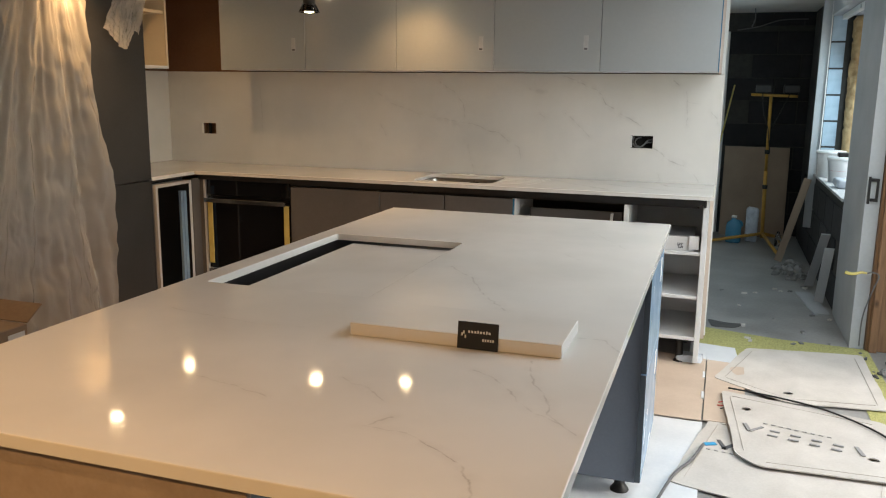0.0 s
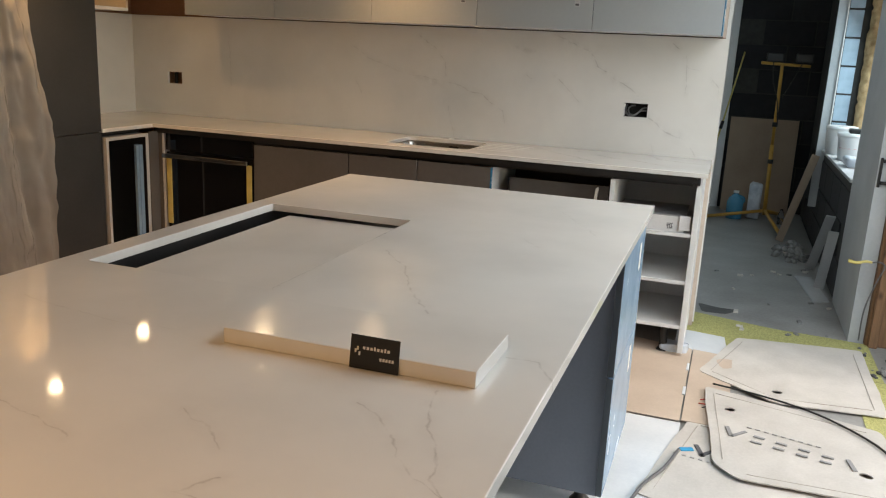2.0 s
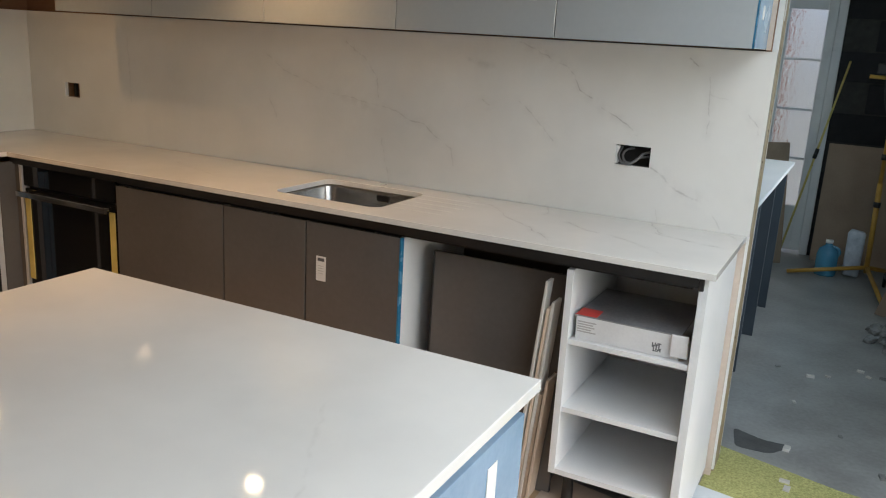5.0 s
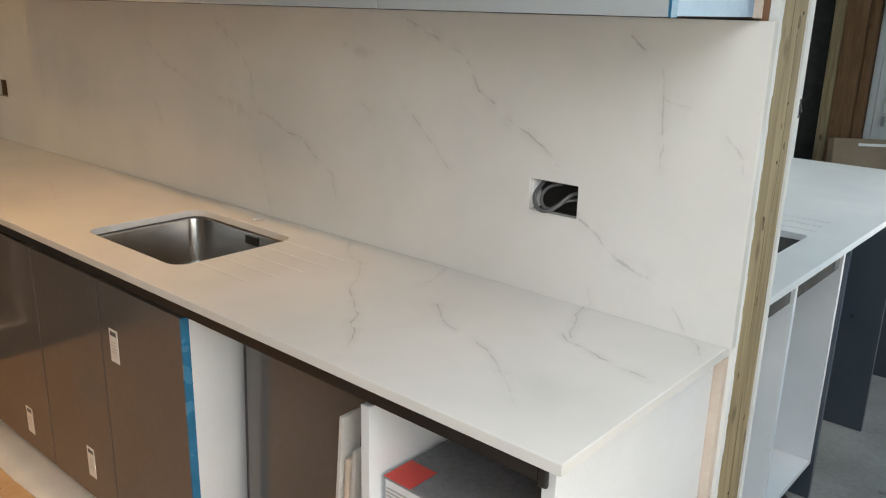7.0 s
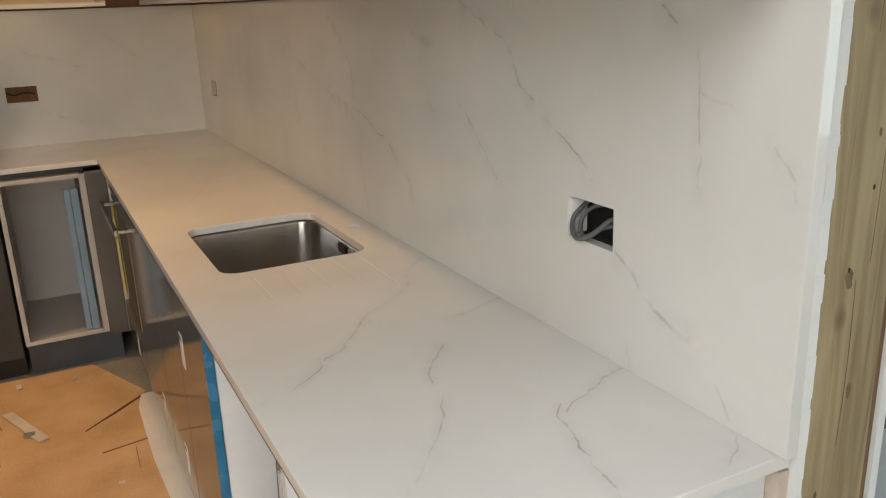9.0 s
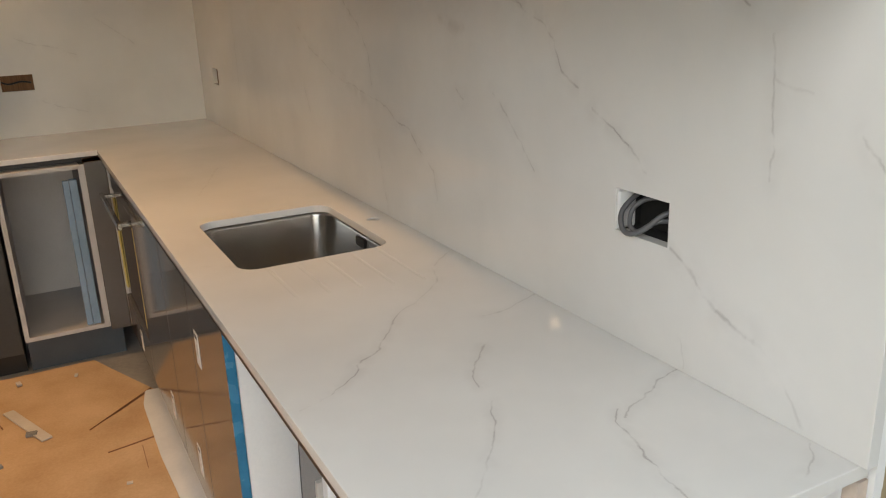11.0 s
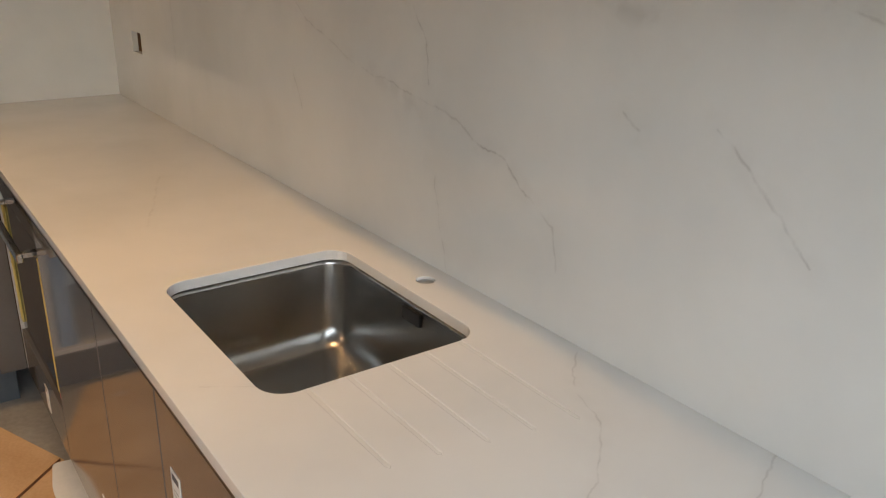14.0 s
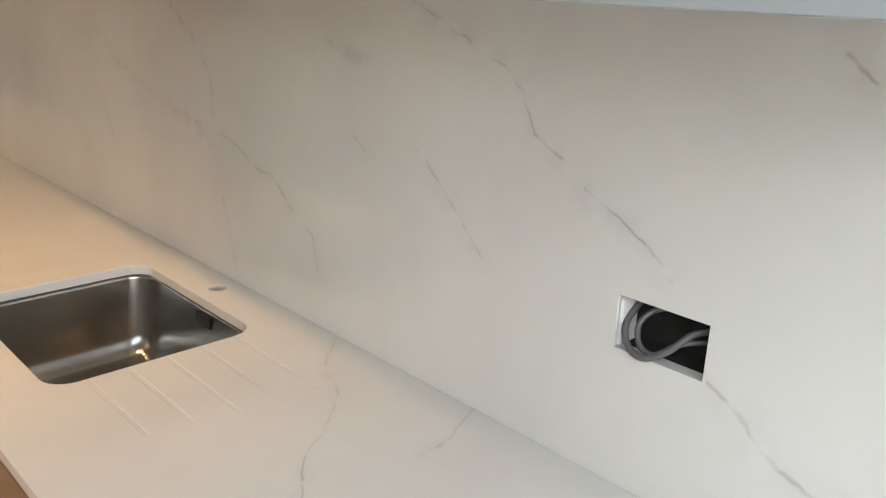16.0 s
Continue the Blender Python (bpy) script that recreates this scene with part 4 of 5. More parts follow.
part("drawer_front", box(-2.917, -2.333, FRONT, FRONT + 0.019, 0.135, 0.298, 0.0012), M["gloss_grey"], ou, "gloss grey drawer front")
for x in (-2.88, -2.38):
    leg(ou, x, FRONT + 0.15)
sticker(ou, -2.60, -2.555, 0.17, 0.25, FRONT)
cf = solo("corner_filler", boxes((-2.978, -2.936, FRONT + 0.001, FRONT + 0.019, 0.135, 0.868), (-2.978, -2.96, 4.112, FRONT, 0.135, 0.868)), M["gloss_grey"], "grey gloss corner filler panel between the units", "filler panel")

# appliance gap with loose panels
gp = thing("spare_cupboard_door", "spare grey gloss cupboard door standing in the appliance gap", "cupboard door", (-0.66, 4.4, 0))
part("board", box(-0.893, -0.395, -0.009, 0.009, 0.0, 0.782, 0.0015, pose(0, 4.30, 0.004, -1.5, 0, 0)), M["gloss_grey"], gp)
part("edge", box(-0.90, -0.8935, -0.009, 0.009, 0.0, 0.782, 0, pose(0, 4.30, 0.004, -1.5, 0, 0)), M["black"], gp, "dark panel edge")
# Dark sheet added at the back of the gap to act as its shade.
structure("gap_back", box(-0.966, -0.372, 4.70, 4.735, 0.0, 0.88), M["dark_hole"], "near-black backing that stands for shade in the appliance gap", "wall")
random.seed(11)
for i, (dx, zt, mk) in enumerate(((-0.440, 0.79, "card_pale"), (-0.424, 0.70, "card_tan"), (-0.412, 0.72, "card_pale"), (-0.402, 0.40, "hardboard"), (-0.390, 0.45, "card_tan"))):
    ob = solo("offcut_board", box(-0.005, 0.005, 0, 0.05 + 0.01 * i, 0, zt, 0.001, pose(dx - 0.06, 4.20 + 0.006 * i, 0.0, 0, 4.6, 0)), M[mk], "thin pale board offcut leaning in the gap", "board", "leaning offcuts")
fp = thing("packing_foam", "white rounded packing piece on the floor of the gap", "packing", (-0.68, 4.3, 0))
bm = slab(rounded(-0.84, -0.62, 0.0, 0.24, 0.07), (), -0.006, 0.006, 0.002)
bmesh.ops.transform(bm, matrix=pose(0, 4.24, 0.008, 70, 0, 0), verts=bm.verts)
part("pad", bm, M["card_pale"], fp)
bm = slab(rounded(-0.60, -0.50, 0.0, 0.22, 0.05), (), -0.006, 0.006, 0.002)
bmesh.ops.transform(bm, matrix=pose(0, 4.215, 0.008, 74, 0, 0), verts=bm.verts)
part("pad", bm, M["white_sheet"], fp, "white foam pad")

# open shelf unit
su = thing("open_shelf_unit", "white open base unit with two shelves and no door", "base unit", (-0.17, 4.45, 0), "base units under the worktop")
part("side", box(-0.372, -0.350, FRONT, BACK, 0.15, 0.842, 0.0008), M["white_board"], su)
part("bottom", box(-0.350, 0.0205, FRONT + 0.002, BACK, 0.15, 0.168), M["white_board"], su)
part("back", box(-0.350, 0.0205, BACK - 0.02, BACK - 0.012, 0.168, 0.84), M["white_board"], su)
for z in (0.37, 0.60):
    part("shelf", box(-0.349, 0.0205, FRONT + 0.006, BACK - 0.021, z, z + 0.018, 0.0008), M["white_board"], su)
for x in (-0.32, -0.05):
    leg(su, x, FRONT + 0.07)
    leg(su, x, BACK - 0.07)
ep = solo("end_panel", box(0.0215, 0.047, FRONT, 4.745, 0.03, 0.888, 0.001), M["white_board"], "white end panel under the worktop end", "end panel")

carton = thing("carton", "white carton with red corner and grey printed lid on the shelf", "box", (-0.19, 4.35, 0.618))
part("body", box(-0.335, -0.012, 4.215, 4.55, 0.6185, 0.694, 0.002), M["box_white"], carton)
part("lid", box(-0.340, -0.012, 4.215, 4.55, 0.6925, 0.697, 0.001), M["box_dark"], carton, "grey photo-printed lid")
part("red_corner", boxes((-0.339, -0.272, 4.216, 4.29, 0.6973, 0.6978)), M["red"], carton, "red printed corner")
part("flap", box(-0.04, 0.012, 4.203, 4.210, 0.630, 0.70, 0.003, None), M["box_white"], carton, "loose white side flap")
part("print", boxes(*[(-0.33, -0.33 + w, 4.2142, 4.2149, z, z + 0.004) for w, z in ((0.06, 0.675), (0.05, 0.667), (0.055, 0.659), (0.045, 0.651), (0.06, 0.643))]), M["ink_pale"], carton, "rows of fine print")
part("code_patch", boxes(*[(-0.095 + 0.004 * (k % 7), -0.0915 + 0.004 * (k % 7), 4.2142, 4.2149, 0.632 + 0.004 * (k // 7), 0.6355 + 0.004 * (k // 7)) for k in range(49) if (k * 7 + k // 3) % 3]), M["ink"], carton, "small dark printed patch")

# left run: open carcass under the side worktop
lu = thing("open_corner_unit", "open grey carcass with no door and a pale batten inside", "base unit", (-3.26, 3.94, 0), "base units under the worktop")
LX = -2.963
t = 0.018
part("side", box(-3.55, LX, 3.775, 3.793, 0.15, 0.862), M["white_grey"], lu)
# Far side is black in place of the shade inside the unit.
part("side", box(-3.55, LX - 0.002, 4.092, 4.110, 0.15, 0.862), M["black"], lu, "side panel coloured black for its unlit inside")
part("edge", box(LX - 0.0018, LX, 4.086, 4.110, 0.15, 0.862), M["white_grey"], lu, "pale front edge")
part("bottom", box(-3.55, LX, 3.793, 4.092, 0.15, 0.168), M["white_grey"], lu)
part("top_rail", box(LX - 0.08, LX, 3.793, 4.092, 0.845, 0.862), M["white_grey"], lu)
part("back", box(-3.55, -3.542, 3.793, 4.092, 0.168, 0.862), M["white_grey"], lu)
part("batten", box(LX - 0.05, LX - 0.012, 4.045, 4.075, 0.17, 0.80, 0.002), M["pale_film"], lu, "pale blue film-covered batten")
part("batten", box(LX - 0.03, LX - 0.012, 4.02, 4.043, 0.17, 0.80, 0.002), M["pale_film"], lu, "pale blue film-covered batten")
for x, y in ((-3.09, 3.84), (-3.09, 4.06)):
    leg(lu, x, y)
solo("grip_channel", boxes((-3.03, -3.026, 3.775, 4.11, 0.863, 0.888), (-3.026, -2.985, 3.775, 4.19, 0.884, 0.888)), M["black"], "black recessed handle channel of the side run", "handle channel")

# tall units
for i, (y0, y1) in enumerate(((3.16, 3.762), (2.557, 3.157), (1.954, 2.554))):
    tu = thing("tall_unit", "tall matt dark grey cupboard with split doors", "tall unit", (-3.26, (y0 + y1) / 2, 0), "tall cupboards")
    part("body", box(-3.588, -2.998, y0, y1, 0.10, 2.09), M["tall_grey"], tu)
    part("upper_door", box(-2.996, -2.976, y0 + 0.0015, y1 - 0.0015, 0.897, 2.09, 0.0015), M["tall_grey"], tu, "matt dark grey upper door")
    part("lower_door", box(-2.996, -2.976, y0 + 0.0015, y1 - 0.0015, 0.10, 0.893, 0.0015), M["tall_grey"], tu, "matt dark grey lower door")
    part("plinth", box(-3.5, -3.03, y0, y1, 0.0, 0.099), M["black"], tu)

# ---- wall units ----
UB = 1.525
UF = 4.418
xs = (-2.925, -2.332, -1.743, -1.156, -0.565, 0.040)
for i in range(5):
    x0, x1 = xs[i], xs[i + 1]
    w = thing("wall_unit", "gloss light grey wall unit with a slab door", "wall unit", ((x0 + x1) / 2, 4.6, UB), "wall units over the worktop")
    part("body", box(x0, x1, UF + 0.021, 4.764, UB + 0.002, 2.09), M["white_board"], w)
    d = part("door", box(x0 + 0.0015, x1 - 0.0015, UF, UF + 0.019, UB, 2.09, 0.0012), M["gloss_light"], w, "gloss light grey slab door")
    sx = {0: -2.411, 2: -1.232, 3: -0.645}.get(i)
    if sx:
        sticker(d, sx - 0.013, sx + 0.013, 1.637, 1.715, UF, True)
    if i == 4:
        part("side_film", box(x1 + 0.0002, x1 + 0.0015, UF + 0.021, 4.764, UB + 0.002, 2.09), M["pale_film"], w, "pale blue protective film")
        part("edge_film", box(x1 - 0.0013, x1 + 0.003, UF - 0.0005, UF + 0.0195, UB, 2.09), M["blue_film"], w, "blue film on the door edge")
        part("fixing", boxes((x1 + 0.0016, x1 + 0.004, 4.52, 4.545, 1.61, 1.65)), M["label"], w, "small white sticker")
# Black strip puts the shadow line under the wall units into colour.
structure("light_rail", boxes((-2.92, 0.04, 4.745, 4.766, 1.5215, 1.5245)), M["black"], "thin black strip for the shadow joint above the splashback", "joint")

lw = thing("open_wall_unit", "open cream-lined wall unit without a door", "wall unit", (-3.4, 4.04, UB))
part("bottom", box(-3.565, -3.24, 3.79, 4.32, UB + 0.003, UB + 0.021), M["white_board"], lw)
part("side", box(-3.565, -3.24, 4.302, 4.32, UB + 0.021, 2.09), M["cream"], lw)
part("side", box(-3.565, -3.24, 3.79, 3.808, UB + 0.021, 2.09), M["cream"], lw)
part("back", box(-3.565, -3.557, 3.808, 4.302, UB + 0.021, 2.09), M["cream"], lw)
part("shelf", box(-3.555, -3.25, 3.809, 4.301, 1.86, 1.878), M["cream"], lw)
solo("fixing_pack", box(-3.36, -3.26, 3.84, 3.90, UB + 0.0215, UB + 0.045, 0.006), M["hardboard"], "small brown packet in the open wall unit", "packet")

# ---- island ----
IX0, IX1, IY0, IY1 = -1.265, -0.083, 0.772, 3.2
CUT = (-1.20, -0.73, 1.713, 2.51)
isl = thing("island_worktop", "white veined quartz island top with a hob cut-out", "worktop", (0, 0, 0))
part("surface", slab([(IX0, IY0), (IX1, IY0), (IX1, IY1), (IX0, IY1)], [rounded(*CUT, 0.006, 2)], 0.888, 0.910, 0.002), M["island"], isl)
filler = thing("hob_blank", "pale quartz cut-out piece laid in the hob opening", "cover panel", (-0.95, 2.1, 0.86))
part("board", box(CUT[0] + 0.062, CUT[1] - 0.002, CUT[2] + 0.004, CUT[3] - 0.006, 0.862, 0.880, 0.001), M["slab"], filler)
# Near-black fill puts the shade under the hob opening into colour.
part("support", boxes((CUT[0] - 0.002, CUT[1], CUT[2], CUT[3], 0.80, 0.835)), M["dark_hole"], filler, "near-black fill that stands for shade below the opening")
offcut = thing("quartz_offcut", "loose white quartz offcut lying on the island", "offcut", (-0.41, 1.5, 0.91))
part("slab", box(-0.636, -0.186, 1.408, 1.597, 0.9105, 0.938, 0.0012), M["slab"], offcut)
card = thing("business_card", "black printed business card leaning on the quartz offcut", "card", (-0.36, 1.40, 0.91))
cm = pose(-0.398, 1.4035, 0.911, -8, 0, 0)
part("card", box(0.0, 0.085, -0.0005, 0.0, 0.0, 0.055, 0, cm), M["card_black"], card)
part("emblem", boxes(*[(0.008 + 0.0035 * k, 0.011 + 0.0035 * k, -0.0011, -0.0006, 0.026 + dz, 0.032 + dz) for k, dz in ((0, 0.0), (1, 0.004), (2, -0.004))]), M["card_white"], card, "small pale emblem")
bars = bmesh.new()
x = 0.022
for w in (0.0042, 0.0042, 0.0042, 0.003, 0.0042, 0.0042, 0.003, 0.0042):
    join(bars, box(x, x + w, -0.0011, -0.0006, 0.0325, 0.0372 + (0.0015 if w < 0.004 else 0)))
    x += w + 0.0022
for k in range(5):
    join(bars, box(0.052 + 0.0052 * k, 0.0555 + 0.0052 * k, -0.0011, -0.0006, 0.0175, 0.0225))
bmesh.ops.transform(bars, matrix=cm, verts=bars.verts)
part("print", bars, M["card_white"], card, "pale print bars")
for ob in card.children:
    if ob.name.startswith("emblem"):
        ob.data.transform(Matrix.Translation(-Vector((-0.36, 1.40, 0.91))) @ cm @ Matrix.Translation(Vector((-0.36, 1.40, 0.91))))

ib = thing("island_drawer_unit", "island drawer unit with pale blue film on two gloss fronts", "base unit", (-0.4, 2.9, 0))
part("body", box(-0.70, -0.128, 2.645, 3.16, 0.08, 0.886), M["white_board"], ib)
part("end_panel", box(-0.72, -0.122, 2.622, 2.643, 0.078, 0.886, 0.001), M["blue_grey"], ib, "blue-grey gloss end panel")
for z0, z1 in ((0.485, 0.845), (0.088, 0.478)):
    f = part("drawer_front", box(-0.121, -0.102, 2.612, 3.18, z0, z1, 0.0012), M["pale_film"], ib, "drawer front under pale blue film")
    part("edge", box(-0.1225, -0.1035, 2.606, 2.6115, z0, z1), M["navy"], f, "dark blue front edge")
    part("sticker", box(-0.1015, -0.1005, 3.02, 3.06, z1 - 0.13, z1 - 0.04), M["label"], f, "white paper label")
for x in (-0.18, -0.6):
    for y in (2.70, 3.08):
        leg(ib, x, y, 0.0785)
il = thing("island_back_unit", "island cabinets with dark fronts below the hob opening", "base unit", (-0.98, 2.0, 0))
part("body", box(-1.235, -0.74, 0.80, 3.16, 0.08, 0.795), M["tall_grey"], il)
part("end_panel", box(-1.24, -0.50, 0.785, 0.797, 0.03, 0.886, 0.001), M["timber_edge"], il, "tan end panel below the near edge")
# Rails are black too, to keep the slot under the cut-out dark.
part("rail", boxes((-1.235, -1.205, 0.80, 3.16, 0.797, 0.886), (-0.728, -0.70, 0.80, 2.60, 0.797, 0.886)), M["black"], il)
part("plinth", box(-1.20, -0.76, 0.85, 3.12, 0.0, 0.079), M["black"], il)

# ---- polythene, lamps, boxes ----


def drape(name, label, y0, y1, z0, z1, x, folds, depth, seed, skew=0.0, tails=()):
    bm = bmesh.new()
    ny, nz = 210, 130
    grid = []
    for j in range(nz + 1):
        v = j / nz
        row = []
        for i in range(ny + 1):
            u = i / ny
            y = y0 + (y1 - y0) * u + skew * v * u * u
            y = y1 - (y1 - y) * (0.55 + 0.45 * v ** 0.7)
            z = z1 - (z1 - z0) * v
            z -= 0.05 * math.sin(u * 7 + seed) * v
            a = (u - 0.80) / (v + 0.35)
            f = abs(noise.noise(Vector((a * folds * 0.75, v * 0.7, seed)))) * 1.5
            f += 0.55 * abs(noise.noise(Vector((a * folds * 2.2, v * 1.3, seed + 3))))
            f += 0.30 * abs(noise.noise(Vector((u * folds * 5.0, v * 3.0, seed + 5)))) * (0.3 + v)
            f += 0.22 * abs(noise.noise(Vector((a * folds * 5.0, v * 2.0, seed + 8)))) + 0.13 * noise.noise(Vector((u * 16 + v * 9, v * 22 - u * 5, seed + 9))) + 0.09 * abs(noise.noise(Vector((u * 40 - v * 12, v * 34 + u * 14, seed + 12))))
            px = x + 0.01 + depth * (0.35 + 0.65 * v) * f
            row.append(bm.verts.new((px, y, z)))
        grid.append(row)
    for a, b in zip(grid, grid[1:]):
        for i in range(ny):
            bm.faces.new((a[i], a[i + 1], b[i + 1], b[i]))
    ob = solo(name, bm, M["poly"], label, "dust sheet", "", "", True)
    return ob


drape("dust_sheet", "clear polythene dust sheet draped over the tall cupboards", 1.35, 3.25, 0.02, 2.09, -2.955, 6.0, 0.15, 2.0, 0.07)
drape("dust_sheet", "torn corner of polythene hanging from the tall cupboards", 3.42, 3.80, 1.66, 2.09, -2.968, 2.0, 0.05, 5.0, -0.12)

# First three match reflections; the last two are added fill to warm the island.
for x, y, watts, beam, soft in ((-2.94, 3.97, 5, 150, 0.018), (-2.80, 3.16, 36, 124, 0.07), (-1.58, 4.16, 17, 112, 0.018), (-1.9, 0.3, 48, 160, 0.018), (-0.6, -0.4, 75, 160, 0.018)):
    dl = thing("downlight", "recessed warm white ceiling downlight with steel rim, one of three real and two added", "downlight", (x, y, 2.1), "ceiling downlights")
    part("rim", lathe(x, y, [(0.030, 2.1 - 0.0005), (0.045, 2.1 - 0.0005), (0.045, 2.1 - 0.006), (0.030, 2.1 - 0.004)], 24), M["chrome"], dl, "", True)
    part("lens", lathe(x, y, [(0.001, 2.1 - 0.001), (0.0295, 2.1 - 0.001), (0.0285, 2.1 - 0.006), (0.022, 2.1 - 0.012), (0.012, 2.1 - 0.0155), (0.001, 2.1 - 0.0165)], 20), M["lens"], dl, "glowing lens")
    spot("downlight_fill_beam", (x, y, 2.1 - 0.03), (x + 0.0001, y, 0), watts, beam, WARM, soft)

for x in (-1.65,):
    y, z = 3.18, 1.748
    pl = thing("pendant_spot", "small dark pendant spotlight with a clear glass rim", "pendant lamp", (x, y, z))
    part("flex", tube([(x, y, z + 0.10), (x, y, 2.1)], 0.003, 6), M["cable_black"], pl)
    part("body", lathe(x, y, [(0.001, z + 0.10), (0.016, z + 0.098), (0.024, z + 0.08), (0.028, z + 0.012), (0.024, z + 0.010), (0.001, z + 0.012)]), M["lamp_body"], pl, "", True)
    part("glass", lathe(x, y, [(0.030, z + 0.03), (0.046, z - 0.006), (0.044, z - 0.006), (0.0285, z + 0.028)]), M["clear"], pl, "clear flared glass rim", True)
    part("bulb", lathe(x, y, [(0.001, z + 0.0095), (0.022, z + 0.009), (0.02, z - 0.003), (0.001, z - 0.008)]), M["bulb"], pl, "glowing bulb", True)
    spot("pendant_beam", (x, y, z - 0.02), (x + 0.0001, y, 0), 14, 130, WARM, 0.018)

cb = thing("cardboard_box", "brown cardboard box with a white label beside the dust sheet", "box", (-2.25, 1.6, 0))
part("body", box(-2.5, -2.0, 1.40, 1.875, 0.0, 0.665, 0.003), M["card_box"], cb)
part("flap", box(-2.5, -2.0, -0.002, 0.002, 0.0, 0.08, 0, pose(0, 1.875, 0.667, -55, 0, 0)), M["card_box"], cb, "open cardboard flap")
part("label", boxes((-1.9995, -1.998, 1.795, 1.86, 0.55, 0.645)), M["label"], cb, "white paper label")

# ---- floor coverings ----
fc = []
for pts, z, k, name, lab in (
        ([(-3.05, 0.6), (-1.3, 0.6), (-1.3, 3.2), (-3.05, 3.2)], 0.001, "card_brown", "floor_cardboard", "brown cardboard sheet protecting the floor"),
        ([(-2.97, 2.95), (-1.72, 2.9), (-1.70, 4.16), (-2.55, 4.2), (-2.97, 4.02)], 0.004, "card_brown", "floor_cardboard", "brown cardboard sheet protecting the floor"),
        ([(-2.33, 3.945), (-2.14, 3.30), (-0.95, 3.35), (-1.0, 4.13), (-2.2, 4.15), (-2.52, 4.19)], 0.0085, "card_brown", "floor_cardboard", "brown cardboard sheet with a torn corner"),
        ([(-0.98, 3.25), (-0.42, 3.25), (-0.42, 4.3), (-0.98, 4.3)], 0.0045, "card_brown", "floor_cardboard", "brown cardboard sheet protecting the floor"),
        ([(-0.43, 3.46), (0.085, 3.45), (0.09, 4.33), (-0.42, 4.42)], 0.010, "card_tan", "floor_cardboard", "tan cardboard sheet with hand slots"),
        ([(0.092, 3.46), (0.27, 3.46), (0.28, 4.30), (0.096, 4.33)], 0.0095, "card_tan", "floor_cardboard", "tan cardboard strip with torn edge"),
        ([(-0.6, 1.2), (0.09, 1.2), (0.09, 3.45), (-0.6, 3.45)], 0.002, "white_sheet", "floor_board", "white plastic-faced floor sheet"),
        ([(0.0, 4.35), (0.26, 4.33), (0.24, 4.62), (0.0, 4.66)], 0.003, "white_sheet", "floor_board", "white board offcut on the floor")):
    fc.append(solo(name, sheet(pts, z, 0.003, 0.004, len(fc) * 3.1, 10), M[k], lab, "floor sheet", "floor protection"))
for n_, (x0, y0, x1, y1) in enumerate(((-2.55, 4.19, -2.32, 3.94), (-2.15, 4.14, -2.12, 3.98), (-2.103, 4.091, -1.95, 4.086), (-2.65, 3.62, -2.5, 3.66))):
    ln = math.hypot(x1 - x0, y1 - y0)
    part("tear", box(0, ln, -0.001, 0.001, 0.0, 0.0098, 0, pose(x0, y0, 0.0065, 0, 0, math.degrees(math.atan2(y1 - y0, x1 - x0)))), M["brown_wall"], fc[2], "dark torn slit")
for y in (3.72, 4.02):
    part("hand_slot", box(0.078, 0.090, y, y + 0.09, 0.011, 0.0185), M["white_sheet"], fc[4], "pale hand slot")
solo("yellow_matting", sheet([(0.04, 4.36), (0.95, 4.30), (0.95, 4.86), (0.50, 4.90), (0.05, 5.02)], 0.001, 0.002, 0.003, 2, 12), M["yellow_mat"], "yellow mesh decoupling mat on the floor", "matting")
solo("yellow_matting", sheet([(0.80, 2.2), (1.5, 2.2), (1.5, 4.29), (0.80, 4.29)], 0.001, 0.002, 0.003, 4, 12), M["yellow_mat"], "yellow mesh decoupling mat on the floor", "matting")


def bars_on(name, rows, z, material, parent, label, turn):
    bm = bmesh.new()
    for r in rows:
        b = box(r[0], r[1], r[2], r[3], 0, 0.0022)
        if len(r) > 4:
            c = Vector(((r[0] + r[1]) / 2, (r[2] + r[3]) / 2, 0))
            bmesh.ops.transform(b, matrix=Matrix.Translation(c) @ pose(0, 0, 0, 0, 0, r[4]) @ Matrix.Translation(-c), verts=b.verts)
        join(bm, b)
    bmesh.ops.transform(bm, matrix=turn @ Matrix.Translation((0, 0, z)), verts=bm.verts)
    return part(name, bm, material, parent, label)


